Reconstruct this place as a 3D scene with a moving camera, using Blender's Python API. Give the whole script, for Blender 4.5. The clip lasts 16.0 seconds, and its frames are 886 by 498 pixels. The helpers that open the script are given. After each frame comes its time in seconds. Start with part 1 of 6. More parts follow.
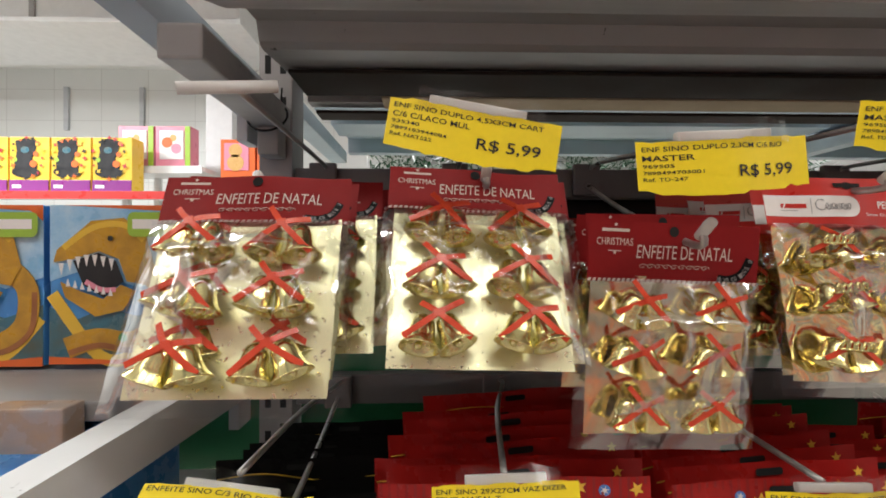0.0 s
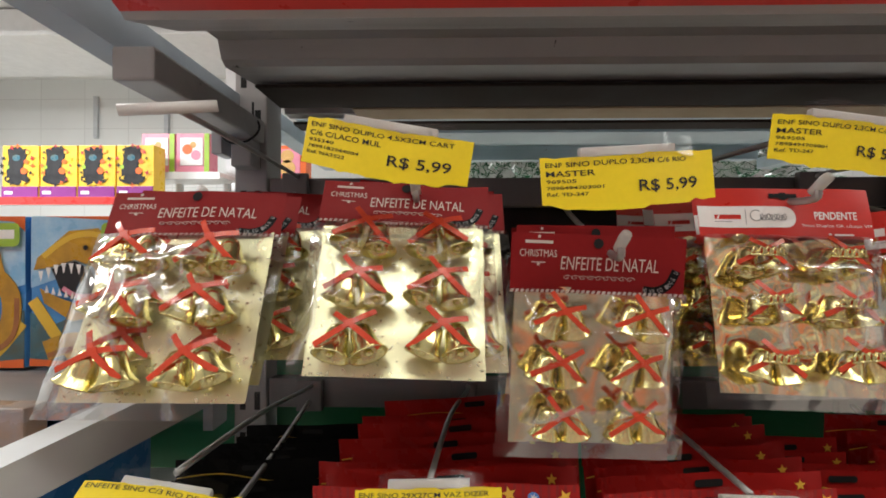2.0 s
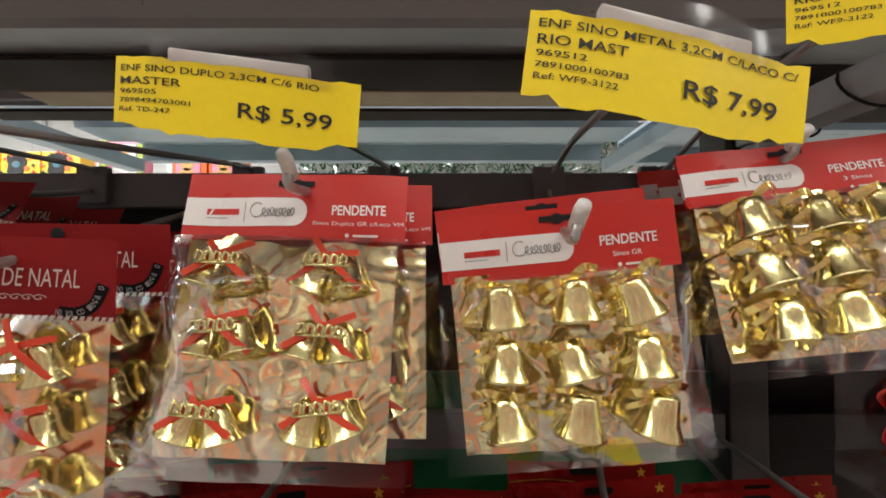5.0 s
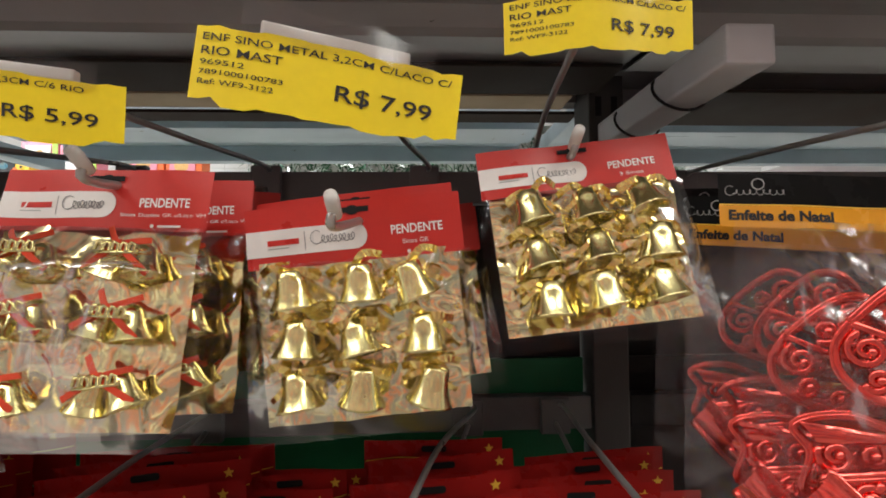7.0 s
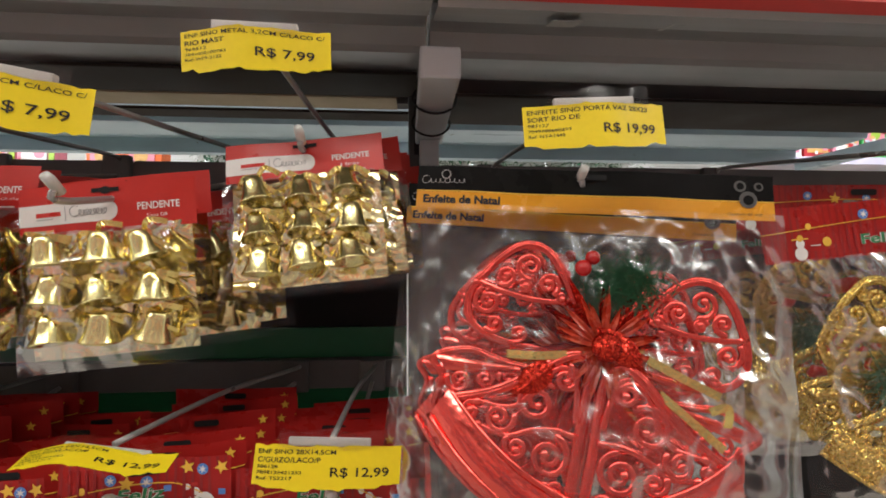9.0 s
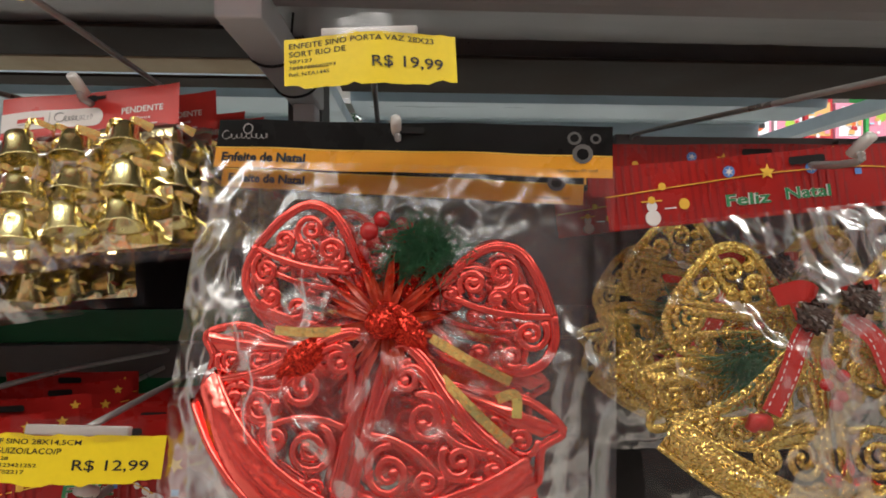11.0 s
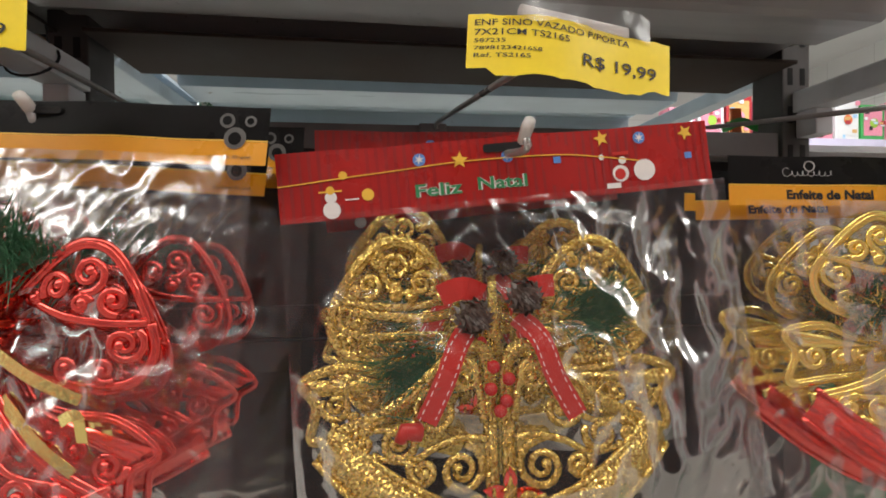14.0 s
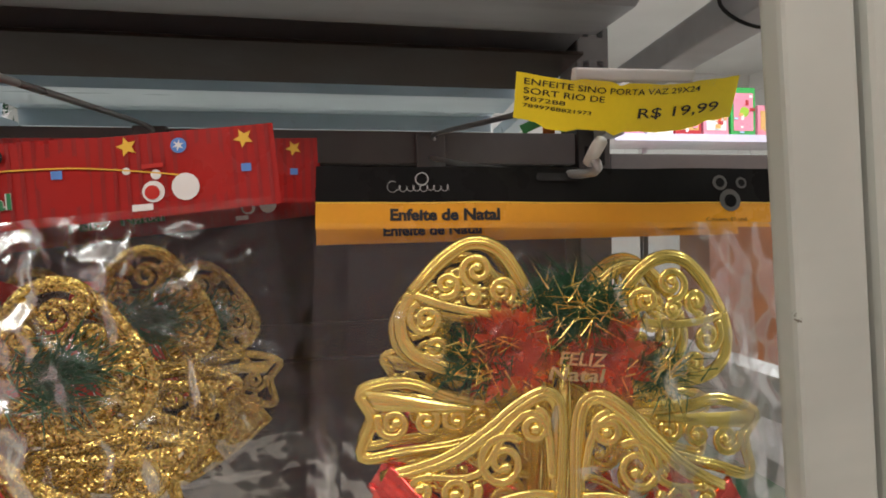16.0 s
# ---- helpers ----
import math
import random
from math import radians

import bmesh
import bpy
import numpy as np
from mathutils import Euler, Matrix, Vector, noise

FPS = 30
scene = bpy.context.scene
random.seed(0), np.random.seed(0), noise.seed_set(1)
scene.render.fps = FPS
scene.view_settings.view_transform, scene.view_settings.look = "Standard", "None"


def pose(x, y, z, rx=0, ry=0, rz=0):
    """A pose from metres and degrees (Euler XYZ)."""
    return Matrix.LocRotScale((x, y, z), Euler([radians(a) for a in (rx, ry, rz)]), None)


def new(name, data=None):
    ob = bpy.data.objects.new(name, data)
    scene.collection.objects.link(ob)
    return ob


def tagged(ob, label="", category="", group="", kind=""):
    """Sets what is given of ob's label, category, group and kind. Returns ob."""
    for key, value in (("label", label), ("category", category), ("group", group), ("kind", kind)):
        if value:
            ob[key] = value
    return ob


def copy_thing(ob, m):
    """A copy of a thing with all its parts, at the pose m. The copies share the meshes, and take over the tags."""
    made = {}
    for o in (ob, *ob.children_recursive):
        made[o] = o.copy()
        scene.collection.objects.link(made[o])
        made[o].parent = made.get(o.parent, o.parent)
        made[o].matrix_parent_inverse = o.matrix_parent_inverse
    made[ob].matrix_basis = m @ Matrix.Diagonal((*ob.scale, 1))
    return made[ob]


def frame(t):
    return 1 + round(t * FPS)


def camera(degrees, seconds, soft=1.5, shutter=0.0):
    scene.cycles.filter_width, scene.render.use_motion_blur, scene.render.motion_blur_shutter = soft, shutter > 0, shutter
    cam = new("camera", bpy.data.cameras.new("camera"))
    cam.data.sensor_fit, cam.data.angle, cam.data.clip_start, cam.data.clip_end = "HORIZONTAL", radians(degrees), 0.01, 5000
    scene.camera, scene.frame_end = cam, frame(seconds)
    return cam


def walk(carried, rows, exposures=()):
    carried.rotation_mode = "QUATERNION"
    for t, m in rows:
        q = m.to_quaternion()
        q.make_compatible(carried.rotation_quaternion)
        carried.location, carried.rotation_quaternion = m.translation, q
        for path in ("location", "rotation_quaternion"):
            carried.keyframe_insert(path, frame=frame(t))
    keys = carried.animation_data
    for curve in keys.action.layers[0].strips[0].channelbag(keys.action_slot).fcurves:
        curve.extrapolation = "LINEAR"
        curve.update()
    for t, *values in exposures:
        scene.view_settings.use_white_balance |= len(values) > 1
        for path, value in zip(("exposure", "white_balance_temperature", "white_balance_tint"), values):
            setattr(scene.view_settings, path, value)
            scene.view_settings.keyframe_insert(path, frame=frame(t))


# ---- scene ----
cam = camera(87.5, 16.0, soft=1.75)
METRES, EYE, TILT, LEAN, TURN = 1.6, 1.45, 0.0, 0.0, -1.6
ROWS = [
    (0.0, 0.0, 0.0, 0.0, 0.0, 0.0, 0.0),
    (0.5, 0.0103, 0.0332, 0.0092, 1.13, 0.12, 0.15),
    (1.0, 0.019, 0.0549, 0.009, 2.1, 0.28, 0.21),
    (1.5, 0.0286, 0.0394, 0.0072, 2.52, 0.28, 0.09),
    (2.0, 0.0408, -0.0056, 0.0038, 2.67, 0.33, -0.01),
    (2.5, 0.063, -0.0284, -0.0, 2.7, 0.43, -0.12),
    (3.0, 0.0928, -0.0111, 0.0023, 2.45, 0.54, -0.11),
    (3.5, 0.1403, 0.0165, 0.0041, 2.14, 0.72, -0.1),
    (4.0, 0.1828, 0.0343, 0.004, 2.12, 0.99, -0.11),
    (4.5, 0.2166, 0.0502, 0.0032, 1.96, 1.38, -0.11),
    (5.0, 0.243, 0.0579, 0.0024, 1.6, 1.7, 0.0),
    (7.5, 0.332, 0.0266, -0.0092, -1.75, 1.98, 0.46),
    (8.0, 0.3626, -0.0041, -0.0179, -2.36, 1.63, 0.25),
    (8.5, 0.3947, -0.0187, -0.0171, -2.82, 1.46, 0.18),
    (9.0, 0.4283, -0.0094, -0.0161, -2.72, 1.36, 0.09),
    (11.5, 0.563, 0.0237, -0.0285, -1.33, 0.08, 0.2),
    (12.0, 0.6102, 0.0319, -0.025, -2.5, 0.15, 0.47),
    (12.5, 0.6368, 0.035, -0.0156, -4.14, 0.24, 0.83),
    (13.0, 0.6419, 0.0382, -0.0098, -5.51, 0.23, 0.97),
    (13.5, 0.6376, 0.0323, -0.0142, -6.05, -0.16, 0.88),
    (14.0, 0.6463, 0.0289, -0.0275, -5.87, -0.52, 0.62),
    (14.5, 0.6781, 0.0298, -0.0381, -5.74, -0.68, 0.58),
    (15.0, 0.7369, 0.0335, -0.0338, -6.18, -0.66, 0.87),
    (15.5, 0.7926, 0.0433, -0.0217, -6.78, -0.67, 1.22),
    (16.0, 0.8185, 0.0533, -0.0172, -7.33, -0.71, 1.37),
]
walk(cam, [(t, pose(0, 0, EYE, TILT, LEAN, TURN) @ pose(METRES * x, METRES * y, METRES * z, 90 + pitch, roll, yaw)) for t, x, y, z, yaw, pitch, roll in ROWS], [(0.0, -0.28), (1.0, -0.36), (1.5, -0.38), (3.0, -0.27), (5.0, -0.2), (8.0, -0.2), (11.5, -0.24), (13.0, -0.13), (16.0, -0.17)])

# ---- light ----
world = bpy.data.worlds.new("store_air")
world.use_nodes = True
world.node_tree.nodes["Background"].inputs["Color"].default_value = (0.9, 0.95, 1.0, 1)
world.node_tree.nodes["Background"].inputs["Strength"].default_value = 0.05
scene.world = world


def area_lamp(name, x, y, z, sx, sy, watts, color=(1.0, 0.975, 0.915), upward=False):
    data = bpy.data.lights.new(name, "AREA")
    data.shape, data.size, data.size_y, data.energy, data.color = "RECTANGLE", sx, sy, watts, color
    ob = new(name, data)
    ob.matrix_world = pose(x, y, z, 180 if upward else 0)
    return ob


# rows of bare ceiling tubes over the two aisles
for lamp_x, watts in ((-1.6, 12.5), (0.0, 13.5), (1.6, 11)):
    area_lamp("ceiling_tube", lamp_x, -0.95, 3.05, 1.25, 0.26, watts)
    area_lamp("ceiling_tube", lamp_x, -0.95, 3.06, 1.25, 0.26, watts * 0.6, upward=True)
    area_lamp("ceiling_tube", lamp_x, 1.75, 3.05, 1.25, 0.16, 25, (0.95, 0.98, 1.0))
for lamp_x, watts in ((-3.3, 180), (3.4, 80)):
    area_lamp("ceiling_tube", lamp_x, 1.6, 3.05, 1.25, 0.3, watts, (0.97, 0.99, 1.0))
    area_lamp("ceiling_tube", lamp_x, -0.8, 3.05, 1.25, 0.16, 12 if lamp_x < 0 else 30)
scene.view_settings.exposure = 0.0


# ---- materials ----
def nodes_of(name):
    m = bpy.data.materials.new(name)
    m.use_nodes = True
    nt = m.node_tree
    return m, nt, nt.nodes["Principled BSDF"]


def mixed(nt, fac, a, b):
    n = nt.nodes.new("ShaderNodeMix")
    n.data_type = "RGBA"
    for sock, val in ((n.inputs["Factor"], fac), (n.inputs["A"], a), (n.inputs["B"], b)):
        if hasattr(val, "is_linked"):
            nt.links.new(val, sock)
        elif isinstance(val, (tuple, list)):
            sock.default_value = (*val[:3], 1)
        else:
            sock.default_value = val
    return n.outputs["Result"]


def noise_at(nt, scale, detail=4.0, rough=0.55, coords="Object", stretch=(1, 1, 1), kind="ShaderNodeTexNoise"):
    tc = nt.nodes.new("ShaderNodeTexCoord")
    mp = nt.nodes.new("ShaderNodeMapping")
    mp.inputs["Scale"].default_value = stretch
    nt.links.new(tc.outputs[coords], mp.inputs["Vector"])
    n = nt.nodes.new(kind)
    n.inputs["Scale"].default_value = scale
    if kind == "ShaderNodeTexNoise":
        n.inputs["Detail"].default_value, n.inputs["Roughness"].default_value = detail, rough
    nt.links.new(mp.outputs["Vector"], n.inputs["Vector"])
    return n


def ramp(nt, src, a, b, lo=0.0, hi=1.0):
    n = nt.nodes.new("ShaderNodeMapRange")
    nt.links.new(src, n.inputs["Value"])
    for key, val in (("From Min", a), ("From Max", b), ("To Min", lo), ("To Max", hi)):
        n.inputs[key].default_value = val
    return n.outputs["Result"]


def bumped(nt, bsdf, src, strength, dist):
    n = nt.nodes.new("ShaderNodeBump")
    n.inputs["Strength"].default_value, n.inputs["Distance"].default_value = strength, dist
    nt.links.new(src, n.inputs["Height"])
    nt.links.new(n.outputs["Normal"], bsdf.inputs["Normal"])
    return n


def surface(name, color, worn=None, rough=0.5, metal=0.0, grain=300.0, blotch=18.0, amount=0.5, bump=0.15, dist=0.0004, spread=0.12, spec=0.5):
    """Paint, card or metal: two scales of variation in colour and roughness, and a fine relief."""
    m, nt, b = nodes_of(name)
    worn = worn or tuple(c * 0.7 for c in color)
    big, fine = noise_at(nt, blotch, 5), noise_at(nt, grain, 3)
    fac = ramp(nt, big.outputs["Fac"], 0.38, 0.72, 0.0, amount)
    base = mixed(nt, fac, color, worn)
    base = mixed(nt, ramp(nt, fine.outputs["Fac"], 0.3, 0.7, 0.0, 0.22), base, tuple(c * 0.8 for c in color))
    nt.links.new(base, b.inputs["Base Color"])
    nt.links.new(ramp(nt, big.outputs["Fac"], 0.3, 0.7, max(rough - spread, 0.03), rough + spread), b.inputs["Roughness"])
    b.inputs["Metallic"].default_value = metal
    b.inputs["Specular IOR Level"].default_value = spec
    bumped(nt, b, fine.outputs["Fac"], bump, dist)
    return m


def plain(name, color, rough=0.5, metal=0.0):
    m, nt, b = nodes_of(name)
    fine = noise_at(nt, 220, 3)
    nt.links.new(mixed(nt, ramp(nt, fine.outputs["Fac"], 0.35, 0.7, 0, 0.18), color, tuple(c * 0.82 for c in color)), b.inputs["Base Color"])
    b.inputs["Roughness"].default_value, b.inputs["Metallic"].default_value = rough, metal
    return m


def chipped_paint(name, color, chip, rough):
    """Shelf enamel with scuffs and chips that show dark metal."""
    m, nt, b = nodes_of(name)
    big, chips, fine = noise_at(nt, 9, 5), noise_at(nt, 42, 6, 0.7), noise_at(nt, 500, 2)
    streak = noise_at(nt, 14, 4, 0.6, stretch=(0.12, 1, 1))
    base = mixed(nt, ramp(nt, big.outputs["Fac"], 0.35, 0.7, 0, 0.5), color, tuple(c * 0.75 for c in color))
    base = mixed(nt, ramp(nt, streak.outputs["Fac"], 0.52, 0.7, 0, 0.4), base, tuple(c * 0.6 for c in color))
    base = mixed(nt, ramp(nt, chips.outputs["Fac"], 0.68, 0.71), base, chip)
    nt.links.new(base, b.inputs["Base Color"])
    nt.links.new(ramp(nt, streak.outputs["Fac"], 0.3, 0.7, rough - 0.1, rough + 0.15), b.inputs["Roughness"])
    bumped(nt, b, fine.outputs["Fac"], 0.12, 0.0003)
    return m


def foil(name, color, rough=0.16, wrinkle=26.0, depth=0.004, tint=None):
    """Mirror card or vacuum-plated plastic with soft dents."""
    m, nt, b = nodes_of(name)
    dents, fine = noise_at(nt, wrinkle, 2, 0.5), noise_at(nt, 240, 3)
    spot = noise_at(nt, 60, 4)
    nt.links.new(mixed(nt, ramp(nt, spot.outputs["Fac"], 0.4, 0.7, 0, 0.35), color, tint or tuple(c * 0.8 for c in color)), b.inputs["Base Color"])
    b.inputs["Metallic"].default_value = 1.0
    nt.links.new(ramp(nt, fine.outputs["Fac"], 0.3, 0.7, rough * 0.7, rough * 1.5), b.inputs["Roughness"])
    bumped(nt, b, dents.outputs["Fac"], 0.6, depth)
    return m


def film(name, wrinkle=16.0, depth=0.02, gloss=0.1, haze=0.05, blur=0.12, facet=0.0):
    """Clear wrinkled packaging film: it lets light straight through and shines at its creases."""
    m, nt, b = nodes_of(name)
    nt.nodes.remove(b)
    out = nt.nodes["Material Output"]
    clear, shine, mix = nt.nodes.new("ShaderNodeBsdfTransparent"), nt.nodes.new("ShaderNodeBsdfGlossy"), nt.nodes.new("ShaderNodeMixShader")
    clear.inputs["Color"].default_value = (1 - haze, 1 - haze, 1 - haze, 1)
    shine.inputs["Roughness"].default_value = blur
    creases = noise_at(nt, wrinkle, 3, 0.6)
    ridges = noise_at(nt, wrinkle * 2.2, 2, 0.5, stretch=(1.6, 1, 0.7), kind="ShaderNodeTexVoronoi")
    total = nt.nodes.new("ShaderNodeMath")
    total.operation = "MULTIPLY_ADD"
    nt.links.new(ridges.outputs["Distance"], total.inputs[0])
    total.inputs[1].default_value = 0.5
    nt.links.new(creases.outputs["Fac"], total.inputs[2])
    bmp = nt.nodes.new("ShaderNodeBump")
    bmp.inputs["Strength"].default_value, bmp.inputs["Distance"].default_value = 0.38, depth
    nt.links.new(total.outputs[0], bmp.inputs["Height"])
    normal = bmp.outputs["Normal"]
    if facet:
        # crinkles: sharp folds with flat sides between them
        folds = noise_at(nt, 17, 3.0, 0.65, stretch=(1.35, 1, 0.75))
        folds.noise_type = "RIDGED_MULTIFRACTAL"
        folds.inputs["Distortion"].default_value = 0.5
        fold = nt.nodes.new("ShaderNodeBump")
        fold.inputs["Strength"].default_value, fold.inputs["Distance"].default_value = 0.7, facet
        nt.links.new(folds.outputs["Fac"], fold.inputs["Height"])
        nt.links.new(normal, fold.inputs["Normal"])
        normal = fold.outputs["Normal"]
    nt.links.new(normal, shine.inputs["Normal"])
    fres = nt.nodes.new("ShaderNodeFresnel")
    fres.inputs["IOR"].default_value = 1.45
    nt.links.new(normal, fres.inputs["Normal"])
    nt.links.new(ramp(nt, fres.outputs["Fac"], 0.035, 0.6, gloss, 0.46), mix.inputs["Fac"])
    nt.links.new(clear.outputs["BSDF"], mix.inputs[1])
    nt.links.new(shine.outputs["BSDF"], mix.inputs[2])
    nt.links.new(mix.outputs["Shader"], out.inputs["Surface"])
    return m


def glitter(name, color, deep):
    """Plastic dusted with glitter: tiny flakes that each catch the light differently."""
    m, nt, b = nodes_of(name)
    flakes = noise_at(nt, 900, kind="ShaderNodeTexVoronoi")
    geo = nt.nodes.new("ShaderNodeNewGeometry")
    off = nt.nodes.new("ShaderNodeVectorMath")
    off.operation = "MULTIPLY_ADD"
    nt.links.new(flakes.outputs["Color"], off.inputs[0])
    off.inputs[1].default_value = (0.9, 0.9, 0.9)
    off.inputs[2].default_value = (-0.45, -0.45, -0.45)
    add = nt.nodes.new("ShaderNodeVectorMath")
    nt.links.new(geo.outputs["Normal"], add.inputs[0])
    nt.links.new(off.outputs[0], add.inputs[1])
    norm = nt.nodes.new("ShaderNodeVectorMath")
    norm.operation = "NORMALIZE"
    nt.links.new(add.outputs[0], norm.inputs[0])
    nt.links.new(norm.outputs[0], b.inputs["Normal"])
    sep = nt.nodes.new("ShaderNodeSeparateColor")
    nt.links.new(flakes.outputs["Color"], sep.inputs["Color"])
    nt.links.new(mixed(nt, ramp(nt, sep.outputs[0], 0.2, 0.9), deep, color), b.inputs["Base Color"])
    b.inputs["Metallic"].default_value, b.inputs["Roughness"].default_value = 0.85, 0.22
    return m


def two_tone(name, top, low, z0, z1, rough=0.22):
    """Plated plastic sprayed from one colour into another along its height."""
    m, nt, b = nodes_of(name)
    tc, sep = nt.nodes.new("ShaderNodeTexCoord"), nt.nodes.new("ShaderNodeSeparateXYZ")
    nt.links.new(tc.outputs["Object"], sep.inputs[0])
    spot = noise_at(nt, 30, 3)
    add = nt.nodes.new("ShaderNodeMath")
    add.operation = "MULTIPLY_ADD"
    nt.links.new(spot.outputs["Fac"], add.inputs[0])
    add.inputs[1].default_value = 0.03
    nt.links.new(sep.outputs["Y"], add.inputs[2])
    nt.links.new(mixed(nt, ramp(nt, add.outputs[0], z0, z1), low, top), b.inputs["Base Color"])
    b.inputs["Metallic"].default_value, b.inputs["Roughness"].default_value = 0.9, rough
    return m


def tiled(name, color, line, sx, sy, rough):
    m, nt, b = nodes_of(name)
    tc, br = nt.nodes.new("ShaderNodeTexCoord"), nt.nodes.new("ShaderNodeTexBrick")
    nt.links.new(tc.outputs["Object"], br.inputs["Vector"])
    br.offset = 0.0
    br.inputs["Scale"].default_value = 1.0
    br.inputs["Brick Width"].default_value, br.inputs["Row Height"].default_value = sx, sy
    br.inputs["Mortar Size"].default_value = 0.003
    br.inputs["Color1"].default_value = (*color, 1)
    br.inputs["Color2"].default_value = (*(c * 0.95 for c in color), 1)
    br.inputs["Mortar"].default_value = (*line, 1)
    dirt = noise_at(nt, 2.0, 5)
    nt.links.new(mixed(nt, ramp(nt, dirt.outputs["Fac"], 0.4, 0.75, 0, 0.25), br.outputs["Color"], tuple(c * 0.75 for c in color)), b.inputs["Base Color"])
    b.inputs["Roughness"].default_value = rough
    bumped(nt, b, br.outputs["Fac"], -0.3, 0.001)
    return m


def mottled(name, tints):
    """Muted colour patches for an unseen wall, standing for goods in reflections."""
    m, nt, b = nodes_of(name)
    base = tints[0]
    for k, tint in enumerate(tints[1:]):
        spots = noise_at(nt, 1.7 + 0.6 * k, 2, 0.5, stretch=(1, 1.3, 1))
        spots.inputs["Distortion"].default_value = 0.4 * k
        base = mixed(nt, ramp(nt, spots.outputs["Fac"], 0.46, 0.56), base, tint)
    nt.links.new(base, b.inputs["Base Color"])
    b.inputs["Roughness"].default_value = 0.6
    fine = noise_at(nt, 90, 3)
    bumped(nt, b, fine.outputs["Fac"], 0.15, 0.001)
    return m


STEEL = chipped_paint("grey_shelf_enamel", (0.34, 0.33, 0.325), (0.06, 0.055, 0.05), 0.38)
# Lighter copy of the shelf enamel: stronger light on the left tray, as colour.
LIT_TRAY_STEEL = chipped_paint("lit_shelf_enamel", (0.38, 0.37, 0.365), (0.06, 0.055, 0.05), 0.40)
PALE_STEEL = chipped_paint("pale_grey_enamel", (0.56, 0.58, 0.60), (0.07, 0.06, 0.055), 0.42)
SLATE_STEEL = chipped_paint("slate_blue_enamel", (0.33, 0.37, 0.41), (0.04, 0.035, 0.03), 0.42)
# Far shelf enamel: the bright aisle's bluish light is put into this colour.
FAR_LIT_STEEL = chipped_paint("far_aisle_lit_enamel", (0.52, 0.61, 0.68), (0.2, 0.2, 0.2), 0.35)
WHITE_STEEL = chipped_paint("white_enamel", (0.74, 0.75, 0.75), (0.09, 0.08, 0.07), 0.4)
DARK_STEEL = surface("dark_grey_enamel", (0.14, 0.135, 0.135), rough=0.45)
# Upright enamel darkened for the shade that the right-hand posts stand in.
SHADE_STEEL = surface("shaded_upright_enamel", (0.05, 0.047, 0.045), rough=0.5)
# Near-black: the shade of the gap behind the packs is in this colour.
GAP_SHADE_STEEL = surface("gap_shade_steel", (0.016, 0.015, 0.015), rough=0.6, spec=0.2)
SHADE_BOARD = surface("recess_shade", (0.034, 0.026, 0.022), (0.06, 0.044, 0.034), rough=0.7, blotch=10, spec=0.1)
GREEN = surface("green_enamel_panel", (0.004, 0.17, 0.06), rough=0.42, amount=0.3)
RED_STRIP = surface("red_price_channel", (0.55, 0.045, 0.04), rough=0.35, amount=0.25)
BOARD = surface("raw_cardboard", (0.42, 0.33, 0.22), rough=0.85, grain=120)
ROD = surface("scuffed_galvanised_wire", (0.46, 0.45, 0.44), rough=0.38, metal=0.6)
WHITE_TIP = surface("white_rubber_cap", (0.74, 0.73, 0.70), (0.5, 0.48, 0.44), rough=0.55)
BLACK = plain("black_ink", (0.012, 0.012, 0.012), 0.5)
HOLE = plain("dark_slot", (0.01, 0.01, 0.01), 0.9)
WHITE_INK = plain("white_ink", (0.82, 0.80, 0.77), 0.5)
YELLOW = surface("yellow_price_paper", (0.92, 0.72, 0.012), (0.86, 0.64, 0.01), rough=0.38, amount=0.4, bump=0.05)
MAROON = surface("maroon_header_card", (0.25, 0.012, 0.013), (0.20, 0.009, 0.010), rough=0.48, amount=0.4, spec=0.16)
SCARLET = surface("scarlet_header_card", (0.58, 0.028, 0.020), (0.49, 0.020, 0.016), rough=0.34, amount=0.3)
STRIPE_RED = surface("red_striped_card", (0.40, 0.018, 0.015), (0.33, 0.013, 0.012), rough=0.3, amount=0.3, spec=0.3)
STRIPE_DEEP = surface("deep_red_stripe_ink", (0.31, 0.013, 0.013), rough=0.3)
COAL = surface("black_header_card", (0.010, 0.010, 0.010), (0.018, 0.018, 0.018), rough=0.3, amount=0.3, spec=0.07)
AMBER = surface("amber_header_band", (0.80, 0.36, 0.02), (0.72, 0.30, 0.015), rough=0.3, amount=0.3)
GOLD_INK = plain("gold_ink", (0.85, 0.52, 0.06), 0.4)
GREEN_INK = plain("green_ink", (0.03, 0.24, 0.09), 0.5)
BLUE_INK = plain("blue_ink", (0.10, 0.25, 0.62), 0.5)
BAUBLE_INK = plain("dark_grey_ink", (0.10, 0.10, 0.095), 0.35)
CREAM_INK = plain("cream_ink", (0.66, 0.55, 0.48), 0.5)
SILVER_INK = plain("silver_ink", (0.52, 0.52, 0.50), 0.4)
GREY_INK = plain("grey_ink", (0.30, 0.30, 0.30), 0.5)
FOIL = foil("pale_gold_mirror_card", (0.84, 0.82, 0.53), 0.32, 9, 0.0005)
FOIL_MIRROR = foil("bright_gold_mirror_card", (0.90, 0.78, 0.48), 0.11, 15, 0.0014)
FOIL_WRINKLED = foil("crumpled_gold_mirror_card", (0.93, 0.81, 0.46), 0.09, 34, 0.0024)
BELL = foil("plated_gold_bell", (0.81, 0.73, 0.36), 0.19, 60, 0.0006, (0.68, 0.58, 0.22))
RIBBON = surface("red_satin_ribbon", (0.70, 0.075, 0.03), (0.56, 0.04, 0.02), rough=0.25, grain=900, bump=0.3)
